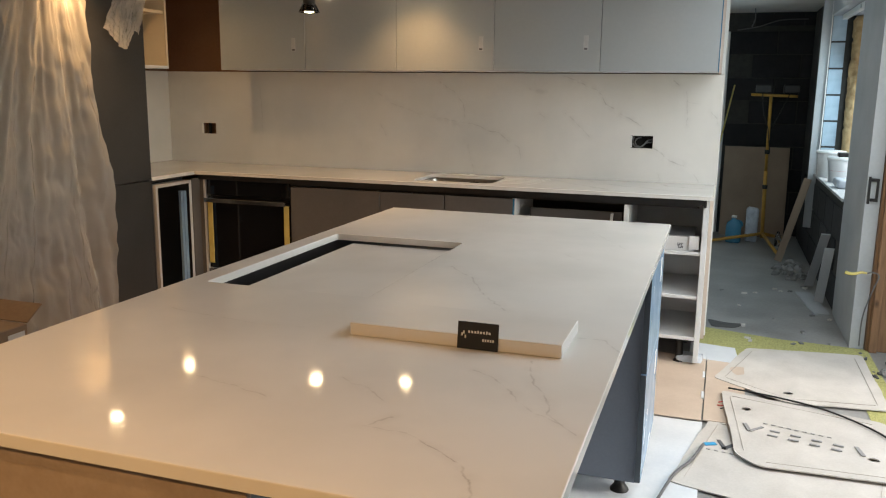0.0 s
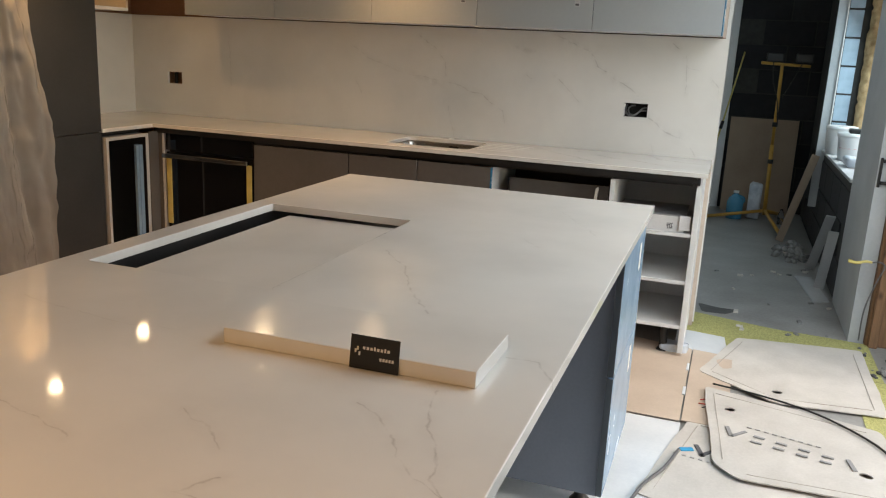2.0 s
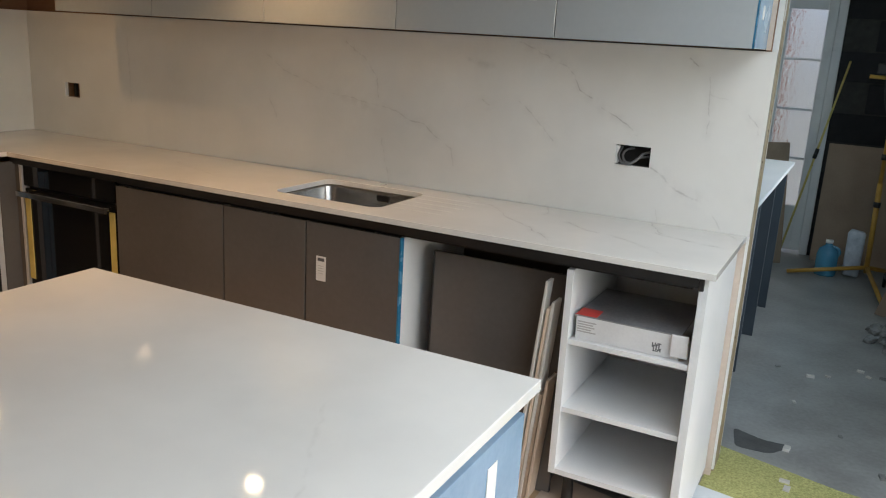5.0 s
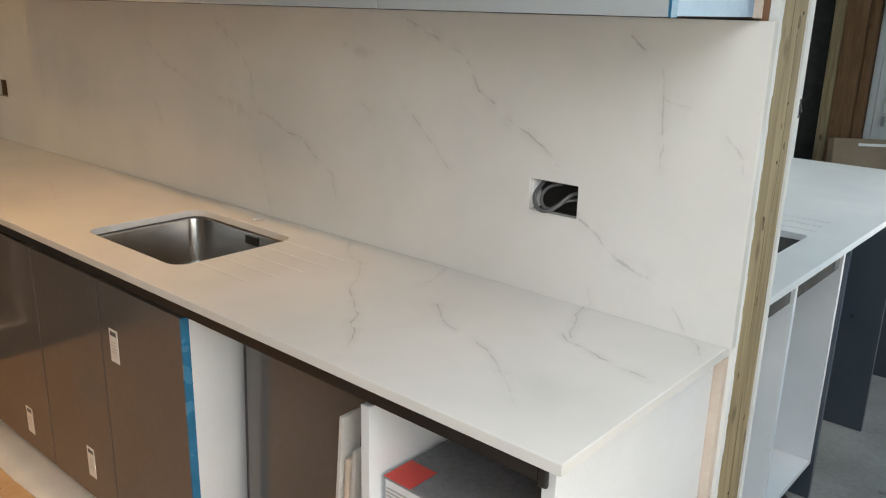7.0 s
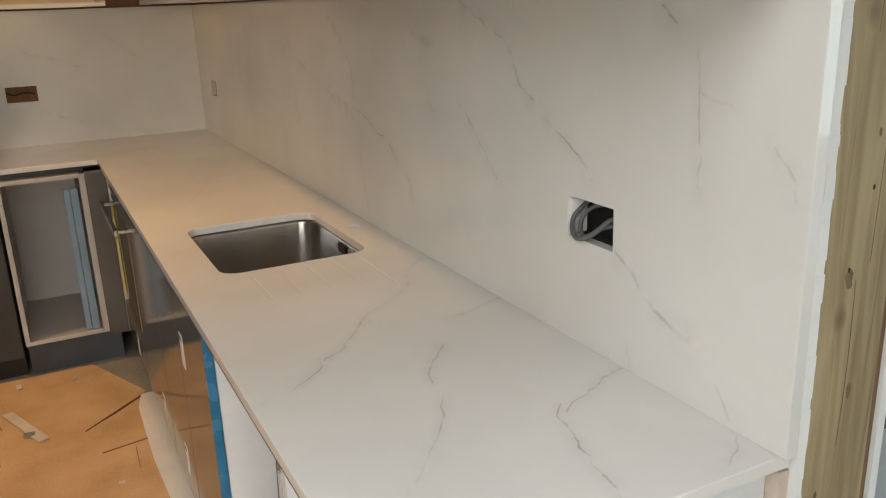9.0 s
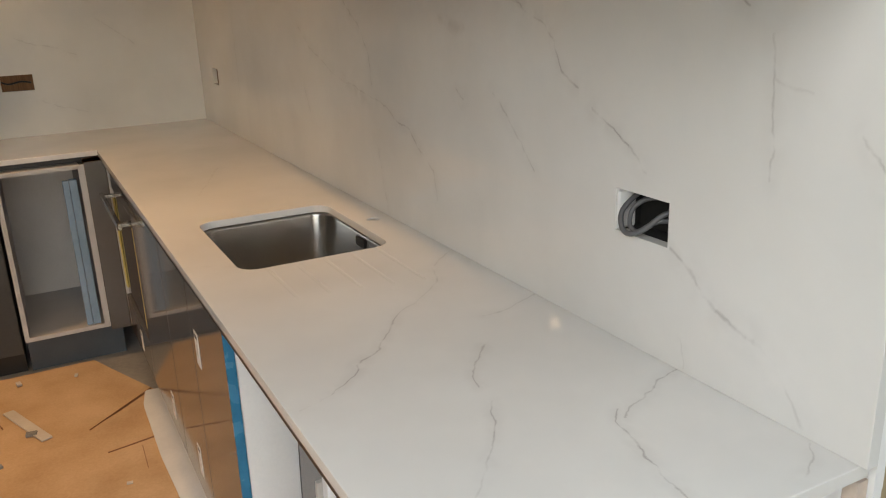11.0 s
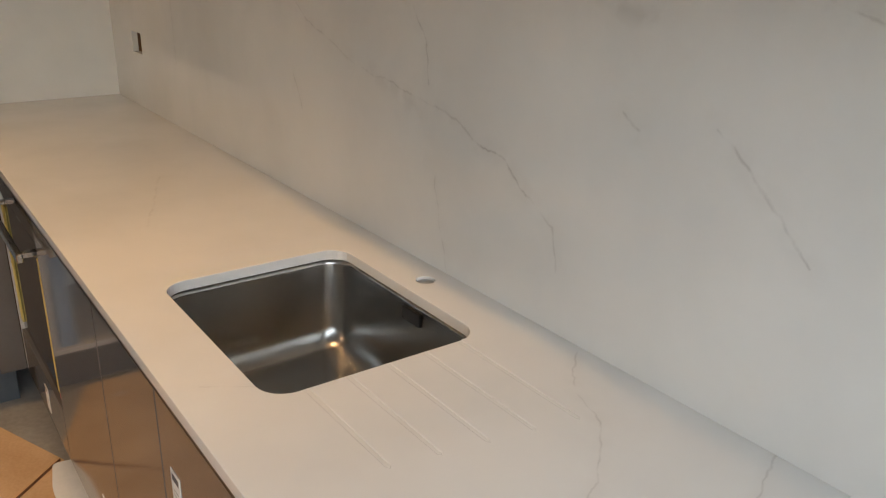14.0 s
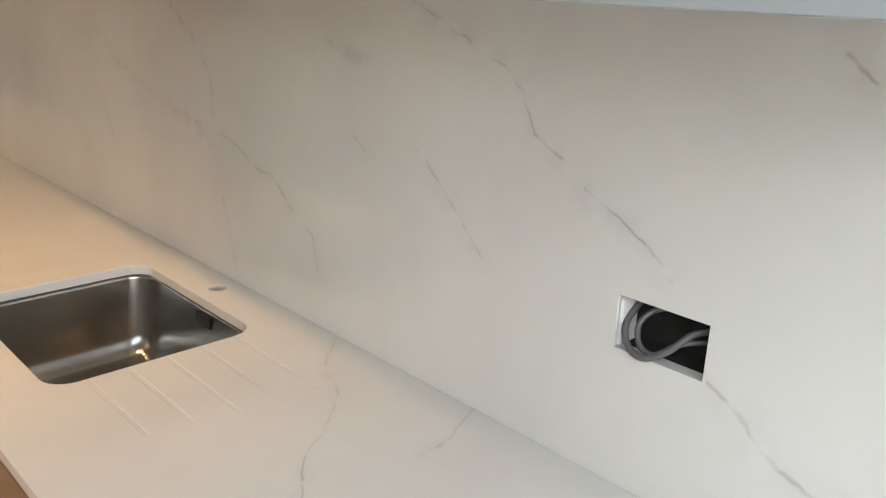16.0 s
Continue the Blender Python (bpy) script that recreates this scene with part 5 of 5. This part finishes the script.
def big_card(pts, holes, z, seed, label):
    t = thing("flattened_carton", label, "cardboard", (sum(p[0] for p in pts) / len(pts), sum(p[1] for p in pts) / len(pts), z), "flattened cartons")
    bm = slab(soft_corners(pts, 0.035), holes, z, z + 0.005)
    xs_, ys_ = [p[0] for p in pts], [p[1] for p in pts]
    for axis, lo, hi in ((0, min(xs_), max(xs_)), (1, min(ys_), max(ys_))):
        for i in range(1, 14):
            co, no = [0, 0, 0], [0, 0, 0]
            co[axis], no[axis] = lo + (hi - lo) * i / 14, 1
            bmesh.ops.bisect_plane(bm, geom=bm.verts[:] + bm.edges[:] + bm.faces[:], plane_co=co, plane_no=no)
    for v in bm.verts:
        v.co.z += 0.004 * max(0.0, noise.noise(Vector((v.co.x * 3 + seed, v.co.y * 3, seed))) + 0.15)
    for v in bm.verts:
        w_ = noise.noise_vector(Vector((v.co.x * 11, v.co.y * 11, seed)))
        v.co.x += 0.007 * w_.x
        v.co.y += 0.007 * w_.y
    part("sheet", bm, M["card_pale"], t, "pale grey-brown corrugated sheet")
    mx_, my_ = sum(xs_) / len(pts), sum(ys_) / len(pts)
    for k in range(len(pts)):
        (ax, ay), (bx, by) = pts[k], pts[(k + 1) % len(pts)]
        ax, ay, bx, by = (c + (m_ - c) * 0.13 for c, m_ in ((ax, mx_), (ay, my_), (bx, mx_), (by, my_)))
        ln = math.hypot(bx - ax, by - ay)
        if k != 1 and ln > 0.2:
            part("crease", box(0.01, ln - 0.01, -0.0009, 0.0009, 0.0, 0.0033, 0, pose(ax, ay, z + 0.0045, 0, 0, math.degrees(math.atan2(by - ay, bx - ax)))), M["card_edge"], t, "worn fold line")
    return t


ca = big_card([(0.13, 4.04), (0.30, 4.62), (0.90, 4.70), (0.90, 3.86), (0.45, 3.80)], [circle(0.47, 3.93, 0.022, 14)], 0.010, 1.0, "large flattened grey-brown carton with rounded corners")
cc = big_card([(0.12, 3.50), (-0.02, 2.82), (0.70, 2.62), (0.84, 3.36)], [], 0.006, 2.0, "flattened carton with blue and grey print")
cbig = big_card([(0.165, 3.83), (0.84, 3.66), (0.88, 3.05), (0.30, 3.03), (0.22, 3.12)], [circle(0.73, 3.24, 0.022, 14), circle(0.27, 3.62, 0.02, 14)], 0.022, 3.0, "flattened carton with large grey logo shapes")
LT = pose(0.255, 3.36, 0.0, 0, 0, -14) @ Matrix.Scale(1.12, 4)
for bar in [(0.0, 0.014, 0.0, 0.072, 26), (0.034, 0.046, 0.0, 0.072, -26), *[(0.086 + 0.072 * k, 0.122 + 0.072 * k, 0.044 * j, 0.044 * j + 0.012) for k in range(4) for j in range(2)], (0.385, 0.399, 0, 0.076, 24)]:
    bars_on("logo", [bar], 0.0276, M["ink_logo"], cbig, "grey logo shapes", LT)
bars_on("print", [(0.05 + 0.028 * k, 0.066 + 0.028 * k, 0.105, 0.113) for k in range(9)], 0.0276, M["ink_pale"], cbig, "row of small print bars", LT)
LC = pose(0.10, 3.20, 0.0, 0, 0, -10)
bars_on("logo_blue", [(0.0, 0.05, 0.0, 0.026, 35)], 0.0125, M["ink_blue"], cc, "blue logo shape", LC)
for bar in [(0.06, 0.076, -0.015, 0.075, 28), (0.092, 0.108, -0.015, 0.075, -28)]:
    bars_on("logo", [bar], 0.0125, M["ink"], cc, "grey logo shapes", LC)
bars_on("print", [(-0.01 + 0.03 * k, 0.005 + 0.03 * k, -0.045, -0.035) for k in range(6)], 0.0125, M["ink_pale"], cc, "row of small print bars", LC)

solo("paper_strip", sheet(soft_corners([(-2.53, 4.165), (-2.40, 4.14), (-2.0, 4.135), (-1.7, 4.145), (-1.3, 4.135), (-0.98, 4.14), (-0.98, 4.33), (-2.5, 4.33)], 0.02), 0.012, 0.006, 0.006, 5.0, 16), M["white_sheet"], "creased white floor paper along the base units", "floor sheet", "floor protection")
solo("floor_cable", tube([(0.20, 3.88, 0.026), (0.42, 3.82, 0.028), (0.62, 3.70, 0.036), (0.80, 3.50, 0.036), (0.87, 3.28, 0.034), (1.0, 2.9, 0.014)], 0.0045, 8), M["cable_black"], "black cable trailing over the flattened cartons", "cable", smooth=True)
solo("floor_strip", box(-0.16, 0.16, -0.02, 0.02, 0.0, 0.006, 0.001, pose(-2.48, 3.74, 0.012, 0, 0, 22)), M["card_pale"], "torn strip of pale card on the floor", "strip")
solo("floor_patch", sheet(soft_corners([(0.08, 5.22), (0.11, 5.05), (0.24, 5.06), (0.32, 5.18), (0.20, 5.17)], 0.03), 0.0005, 0.0015), M["slate"], "dark irregular patch on the screed floor", "patch")
random.seed(3)
for i in range(34):
    x, y = random.uniform(0.1, 0.85), random.uniform(4.75, 6.4)
    if i > 20:
        x, y = random.uniform(-2.9, -1.4), random.uniform(3.2, 4.05)
    s_ = random.uniform(0.006, 0.02)
    b = box(-s_, s_, -s_ * 0.6, s_ * 0.6, 0, s_ * 0.6, 0, pose(x, y, 0.0 if i <= 20 else 0.0125, 0, 0, random.uniform(0, 180)))
    solo("debris", b, M["rubble"] if i % 2 else M["card_pale"], "small crumb of building debris on the floor", "debris", "floor debris")

solo("plinth_board", box(-3.035, -3.018, 3.78, 4.16, 0.0, 0.146, 0.001), M["navy"], "dark plinth board set back under the corner unit", "plinth")
cp = box(-0.06, 0.07, 4.235, 4.33, 0.0, 0.05, 0.012, None, 3)
for v in cp.verts:
    v.co += 0.016 * noise.noise_vector(v.co * 26)
    v.co.z = max(v.co.z, 0.0135)
solo("crumpled_plastic", cp, M["bag"], "crumpled clear plastic by the cabinet foot", "plastic")
solo("grey_cable", tube([(-0.05, 2.6, 0.02), (0.0, 2.85, 0.022), (0.06, 3.0, 0.026), (0.10, 3.18, 0.02)], 0.006, 8), M["cable"], "grey cable lying beside the flattened cartons", "cable", smooth=True)
for k, (x, y, a) in enumerate(((0.155, 3.70, 20), (0.15, 3.66, -15), (0.165, 3.62, 40))):
    solo("wire_end", tube([(x, y, 0.014), (x + 0.03 * math.cos(radians(a)), y + 0.03 * math.sin(radians(a)), 0.018), (x + 0.06 * math.cos(radians(a + 15)), y + 0.06 * math.sin(radians(a + 15)), 0.014)], 0.0025, 6), M["red"] if k < 2 else M["cable"], "short cut end of coloured wire", "wire", "wire ends", smooth=True)
random.seed(21)
for k in range(16):
    x, y, s_ = random.uniform(0.88, 1.05), random.uniform(4.35, 4.80), random.uniform(0.006, 0.017)
    b = bmesh.new()
    bmesh.ops.create_icosphere(b, subdivisions=1, radius=s_)
    for v in b.verts:
        v.co = Vector((v.co.x, v.co.y * 1.2, v.co.z * 0.6)) * (1 + 0.3 * noise.noise(v.co * 60)) + Vector((x, y, s_ * 0.5 + 0.002))
    solo("debris", b, M["rubble"] if k % 3 else M["slate"], "lump of dark building rubble by the post", "debris", "floor debris")

# ---- utility room ----
uw = thing("utility_worktop", "pale quartz utility worktop with sink cut-out and drainer grooves", "worktop", (0, 0, 0))
ug = [[(-0.36, 5.80 + 0.07 * i), (-0.10, 5.80 + 0.07 * i), (-0.10, 5.808 + 0.07 * i), (-0.36, 5.808 + 0.07 * i)] for i in range(3)]
part("surface", slab([(-0.638, 4.957), (0.02, 4.957), (0.02, 7.09), (-0.638, 7.09)], [rounded(-0.48, -0.10, 5.36, 5.74, 0.02, 3), *ug], 0.890, 0.910, 0.0015), M["white_board"], uw)
part("groove", box(-0.37, -0.09, 5.79, 5.96, 0.8905, 0.906), M["white_board"], uw)
part("upstand", box(-0.638, -0.62, 4.957, 7.09, 0.9105, 1.03, 0.001), M["white_board"], uw)
solo("utility_sink", bowl(-0.484, -0.096, 5.356, 5.744, 0.025, 0.72, 0.8885), M["slate"], "dark utility sink bowl below the worktop", "sink", smooth=True)
for y in (5.86, 6.47, 7.07):
    solo("support_panel", box(-0.62, -0.01, y, y + 0.02, 0.0, 0.889, 0.001), M["navy"], "dark blue-grey upright panel under the utility worktop", "panel", "utility panels")
uc = thing("utility_sink_unit", "open white utility cabinet without a door", "base unit", (-0.3, 5.4, 0.1))
for y in (4.99, 5.42, 5.84):
    part("side", box(-0.60, -0.02, y, y + 0.018, 0.13, 0.885), M["white_board"], uc)
part("bottom", box(-0.60, -0.02, 5.008, 5.84, 0.13, 0.148), M["white_board"], uc)
part("rail", boxes((-0.05, -0.03, 5.008, 5.42, 0.80, 0.885), (-0.05, -0.03, 5.438, 5.84, 0.80, 0.885)), M["gloss_grey"], uc, "grey top rail")
part("back", box(-0.61, -0.602, 4.99, 5.858, 0.13, 0.885), M["white_board"], uc)
for y in (5.05, 5.78):
    leg(uc, -0.08, y, 0.128)

tc = thing("tall_carton", "tall flat brown carton with dark printed shapes leaning upright", "box", (-0.25, 8.35, 0))
tm = pose(-0.36, 8.11, 0.003, 0, 0, 35) @ pose(0, 0, 0, -8, 0, 0)
part("carton", box(-0.33, 0.38, 0.0, 0.09, 0.0, 0.90, 0.004, tm), M["card_box"], tc)
part("print", boxes(*[(a, a + 0.055, -0.0016, -0.0004, 0.30, 0.385) for a in (0.0, 0.075, 0.15)]), M["ink"], tc, "dark logo shapes")
for ob in tc.children:
    if ob.name.startswith("print"):
        ob.data.transform(Matrix.Translation(-Vector((-0.25, 8.35, 0))) @ tm @ Matrix.Translation(Vector((-0.25, 8.35, 0))))
part("tape", box(-0.2, 0.0, -0.001, 0.0, 0.86, 0.875, 0, tm), M["label"], tc, "pale strip of tape")
hb = solo("hardboard_sheet", box(0.0, 0.61, 0.0, 0.006, 0.0, 0.90, 0, pose(0.13, 8.60, 0.0, -7, 0, 0)), M["hardboard"], "brown hardboard sheet leaning on the block wall", "board")

pole = thing("yellow_pole", "slim yellow painted pole leaning in the corner by the door", "pole", (-0.05, 8.5, 0))
part("shaft", tube([(-0.09, 8.52, 0.012), (0.175, 8.70, 1.50)], 0.008, 10), M["yellow"], pole, "", True)
part("clamp", tube([(0.045, 8.612, 0.775), (0.059, 8.6215, 0.85)], 0.015, 10), M["black"], pole, "black grip collar", True)
us = thing("socket_box", "open metal socket box with loose wires in the utility wall", "socket box", (-0.64, 7.15, 1.12), "open socket boxes")
part("frame", boxes((-0.6398, -0.634, 7.10, 7.19, 1.155, 1.165), (-0.6398, -0.634, 7.10, 7.19, 1.08, 1.09), (-0.6398, -0.634, 7.10, 7.11, 1.09, 1.155), (-0.6398, -0.634, 7.18, 7.19, 1.09, 1.155)), M["black"], us)
part("back", boxes((-0.6397, -0.638, 7.11, 7.18, 1.09, 1.155)), M["steel_dull"], us)
part("wire", tube([(-0.637, 7.12, 1.10), (-0.625, 7.14, 1.14), (-0.622, 7.16, 1.11), (-0.636, 7.17, 1.14)], 0.004, 6), M["cable"], us, "loose grey wire", True)
stand = thing("work_light_stand", "yellow telescopic tripod stand with work lamps on a crossbar", "light stand", (0.52, 8.2, 0))
part("pole", tube([(0.522, 8.2, 0.06), (0.506, 8.2, 0.70)], 0.018, 12), M["yellow_metal"], stand, "", True)
part("upper_pole", tube([(0.506, 8.2, 0.70), (0.495, 8.2, 1.40)], 0.014, 12), M["yellow_metal"], stand, "", True)
for x, z in ((0.5105, 0.55), (0.5045, 0.88)):
    part("clamp", lathe(x, 8.2, [(0.016, z - 0.02), (0.024, z - 0.018), (0.024, z + 0.018), (0.016, z + 0.02)], 12), M["black"], stand, "black clamp collar", True)
part("crossbar", tube([(0.32, 8.2, 1.41), (0.725, 8.2, 1.397)], 0.013, 8), M["yellow_metal"], stand, "", True)
for ex, ey in ((0.02, 8.05), (0.64, 7.50), (0.72, 8.52)):
    part("foot", tube([(0.522, 8.2, 0.10), (ex, ey, 0.018)], 0.015, 8), M["yellow_metal"], stand, "", True)
for x in (0.42, 0.66):
    lamp = part("lamp_head", box(x - 0.06, x + 0.08, 8.16, 8.24, 1.425, 1.50, 0.008), M["black"], stand, "dark work lamp head")
part("cord", tube([(0.42, 8.19, 1.43), (0.44, 8.17, 1.25), (0.49, 8.17, 1.10), (0.52, 8.175, 0.9)], 0.005, 6), M["cable_black"], stand, "black power cord", True)
part("cord", tube([(0.66, 8.19, 1.43), (0.60, 8.17, 1.28), (0.53, 8.17, 1.12)], 0.005, 6), M["cable_black"], stand, "black power cord", True)

bt = thing("bottle", "blue translucent plastic jerry bottle with white cap", "bottle", (0.26, 8.2, 0))
bm = lathe(0.26, 8.2, [(0.001, 0.0), (0.068, 0.002), (0.072, 0.015), (0.072, 0.15), (0.06, 0.19), (0.03, 0.215), (0.022, 0.225), (0.022, 0.235)], 20)
part("body", bm, M["bottle_blue"], bt, "", True)
part("cap", lathe(0.26, 8.2, [(0.001, 0.236), (0.025, 0.236), (0.025, 0.258), (0.001, 0.26)], 14), M["white_plastic"], bt, "white screw cap", True)
part("grip", tube([(0.31, 8.2, 0.14), (0.335, 8.2, 0.16), (0.325, 8.2, 0.20), (0.28, 8.2, 0.215)], 0.010, 8), M["bottle_blue"], bt, "moulded grip", True)
bg = box(0.37, 0.48, 8.24, 8.32, 0.0, 0.34, 0.02, None, 3)
for v in bg.verts:
    v.co += 0.012 * noise.noise_vector(v.co * 14)
    v.co.z = max(v.co.z, 0.0)
solo("foil_bag", bg, M["bag"], "crumpled silver-blue foil bag of adhesive", "bag", smooth=True)
solo("small_bottle", lathe(0.66, 8.12, [(0.001, 0.0), (0.028, 0.001), (0.028, 0.09), (0.012, 0.12), (0.012, 0.14), (0.001, 0.141)], 14), M["clear"], "small clear plastic bottle on the floor", "bottle", smooth=True)
rub = bmesh.new()
random.seed(8)
for i in range(46):
    a, r = random.uniform(0, 6.28), random.uniform(0, 0.16) ** 1.0
    s_ = random.uniform(0.012, 0.04)
    b = bmesh.new()
    bmesh.ops.create_icosphere(b, subdivisions=1, radius=s_)
    for v in b.verts:
        v.co = Vector((v.co.x * random.uniform(0.7, 1.2), v.co.y, v.co.z * 0.7)) + Vector((0.69 + 0.9 * r * math.cos(a), 6.87 + 1.7 * r * math.sin(a), max(0.01, 0.10 - r * 0.6)))
        v.co.z = max(0.0, v.co.z)
    join(rub, b)
solo("rubble_heap", rub, M["rubble"], "small heap of grey plaster rubble", "rubble", "", "stuff")


def leaning(p, q, width, thick):
    """A strip of board from its foot p to its top q, its face turned to -y."""
    p, d = Vector(p), Vector(q) - Vector(p)
    zx = d.normalized()
    yx = zx.cross(Vector((1, 0, 0))).normalized()
    xx = yx.cross(zx)
    m = Matrix.Translation(p) @ Matrix((xx, yx, zx)).transposed().to_4x4()
    return box(-width / 2, width / 2, -thick / 2, thick / 2, 0, d.length, 0.001, m)


for p, q in (((0.785, 6.45, 0.005), (0.825, 6.08, 0.46)), ((0.80, 5.92, 0.005), (0.822, 5.80, 0.41))):
    solo("plasterboard_offcut", leaning(p, q, 0.06, 0.011), M["plaster"], "grey plasterboard offcut leaning on the wall", "board", "plasterboard offcuts")
solo("plasterboard_offcut", slab([(0.672, 6.174), (0.741, 5.557), (0.837, 5.611), (0.777, 6.183)], (), 0.001, 0.012, 0.001), M["plaster"], "grey plasterboard offcut lying on the floor", "board", "plasterboard offcuts")
solo("plank", leaning((0.62, 7.35, 0.004), (0.80, 7.37, 0.72), 0.06, 0.016), M["hardboard"], "brown plank leaning by the window wall", "board")
for x, y, r, h_, nm in ((0.93, 7.15, 0.105, 0.21, 0), (0.965, 6.75, 0.10, 0.19, 1)):
    bk = thing("bucket", "white plastic tub with lid on the sill", "bucket", (x, y, 0.762), "tubs on the sill")
    z = 0.7625
    part("tub", lathe(x, y, [(0.001, z), (r * 0.86, z + 0.001), (r, z + h_ - 0.02), (r, z + h_ - 0.005)], 24), M["white_plastic"], bk, "", True)
    part("lid", lathe(x, y, [(r * 1.06, z + h_ - 0.022), (r * 1.06, z + h_), (r * 0.95, z + h_ + 0.004), (0.001, z + h_ + 0.003)], 24), M["white_plastic"], bk, "white rim lid", True)
    if nm:
        part("label", tube([(x + (r + 0.001) * math.cos(a), y + (r + 0.001) * math.sin(a), z + 0.09) for a in (-2.6, -2.3, -2.0, -1.7, -1.4)], 0.0005, 4), M["red"], bk, "faded red label")
solo("black_tool", box(0.93, 1.02, 6.70, 6.78, 0.9565, 0.99, 0.006), M["black"], "black hand tool on the tub", "tool")
sb = box(0.88, 1.0, 6.25, 6.45, 0.7625, 0.83, 0.02, None, 2)
for v in sb.verts:
    v.co += 0.014 * noise.noise_vector(v.co * 16)
    v.co.z = max(v.co.z, 0.7625)
solo("plastic_bag", sb, M["bag"], "crumpled pale plastic bag on the sill", "bag", smooth=True)
lt = thing("gate_latch", "black metal latch keeper on the plasterboard edge", "latch", (0.87, 4.87, 0.9))
part("plate", box(0.864, 0.878, 4.872, 4.879, 0.83, 0.98, 0.002), M["black"], lt)
part("loop", boxes((0.878, 0.918, 4.865, 4.879, 0.955, 0.972), (0.878, 0.918, 4.865, 4.879, 0.845, 0.862), (0.905, 0.918, 4.865, 4.879, 0.862, 0.955), bevel=0.002), M["black"], lt, "black loop")
yr = solo("yellow_tie", tube([(0.79, 4.84, 0.445), (0.83, 4.835, 0.44), (0.87, 4.83, 0.452), (0.90, 4.83, 0.45)], 0.010, 8, 0.006), M["yellow"], "yellow rag tied round a loose cable", "rag", smooth=True)
solo("loose_cable", tube([(0.90, 4.83, 0.45), (0.93, 4.81, 0.46), (0.955, 4.80, 0.44), (0.93, 4.805, 0.35), (0.90, 4.82, 0.2), (0.90, 4.83, 0.03)], 0.004, 6), M["cable"], "loose grey cable by the post", "cable", smooth=True)
solo("ceiling_cable", tube([(0.16, 8.70, 2.03), (0.35, 8.70, 2.06), (0.55, 8.71, 2.12), (0.80, 8.72, 2.13)], 0.006, 6), M["cable"], "grey cable slung along the block wall", "cable", smooth=True)
solo("ceiling_cable", tube([(0.30, 8.3, CEIL), (0.305, 8.3, 2.10), (0.28, 8.32, 2.03)], 0.005, 6), M["cable"], "loose cable hanging from the ceiling", "cable", smooth=True)

# ---- masonry pieces ----
bme = bpy.data.meshes.new("block")
b = box(-0.22, 0.22, -0.006, 0.006, -0.1075, 0.1075, 0.004)
b.to_mesh(bme)
b.free()
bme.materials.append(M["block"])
for r in range(10):
    for c in range(-1, 4):
        x = 0.10 + 0.22 + c * 0.45 + (0.225 if r % 2 else 0)
        if 0.32 <= x <= 1.0:
            ob = new("block", bme)
            ob.parent = far
            ob.location = (x, 8.760, 0.11 + r * 0.225)
            ob.scale = (1, 1, 1) if ob.location.z < 2.1 else (1, 1, 0.6)
low = bpy.data.objects["wall_utility_low"]
for r in range(3):
    for c in range(6):
        y = 5.90 + c * 0.45 + (0.225 if r % 2 else 0)
        ob = new("block", bme)
        ob.parent = low
        ob.location = (0.865, y, 0.12 + r * 0.225)
        ob.rotation_euler = (0, 0, radians(90))
pme = bpy.data.meshes.new("pale_block")
b = box(0.0, 0.105, 0.0, 0.012, 0.0, 0.20, 0.004)
b.to_mesh(pme)
b.free()
pme.materials.append(M["pale_block"])
for r in range(6):
    ob = new("pale_block", pme)
    ob.parent = reveal
    ob.location = (0.882, 7.441, 0.78 + r * 0.214)
kme = bpy.data.meshes.new("brick")
b = box(-0.107, 0.107, -0.01, 0.01, -0.0325, 0.0325, 0.003)
b.to_mesh(kme)
b.free()
kme.materials.append(M["brick"])
for r in range(34):
    for c in range(9):
        x = -2.4 + c * 0.225 + (0.1125 if r % 2 else 0)
        ob = new("brick", kme)
        ob.parent = garden
        ob.location = (x, 10.195, 0.0 + r * 0.075)
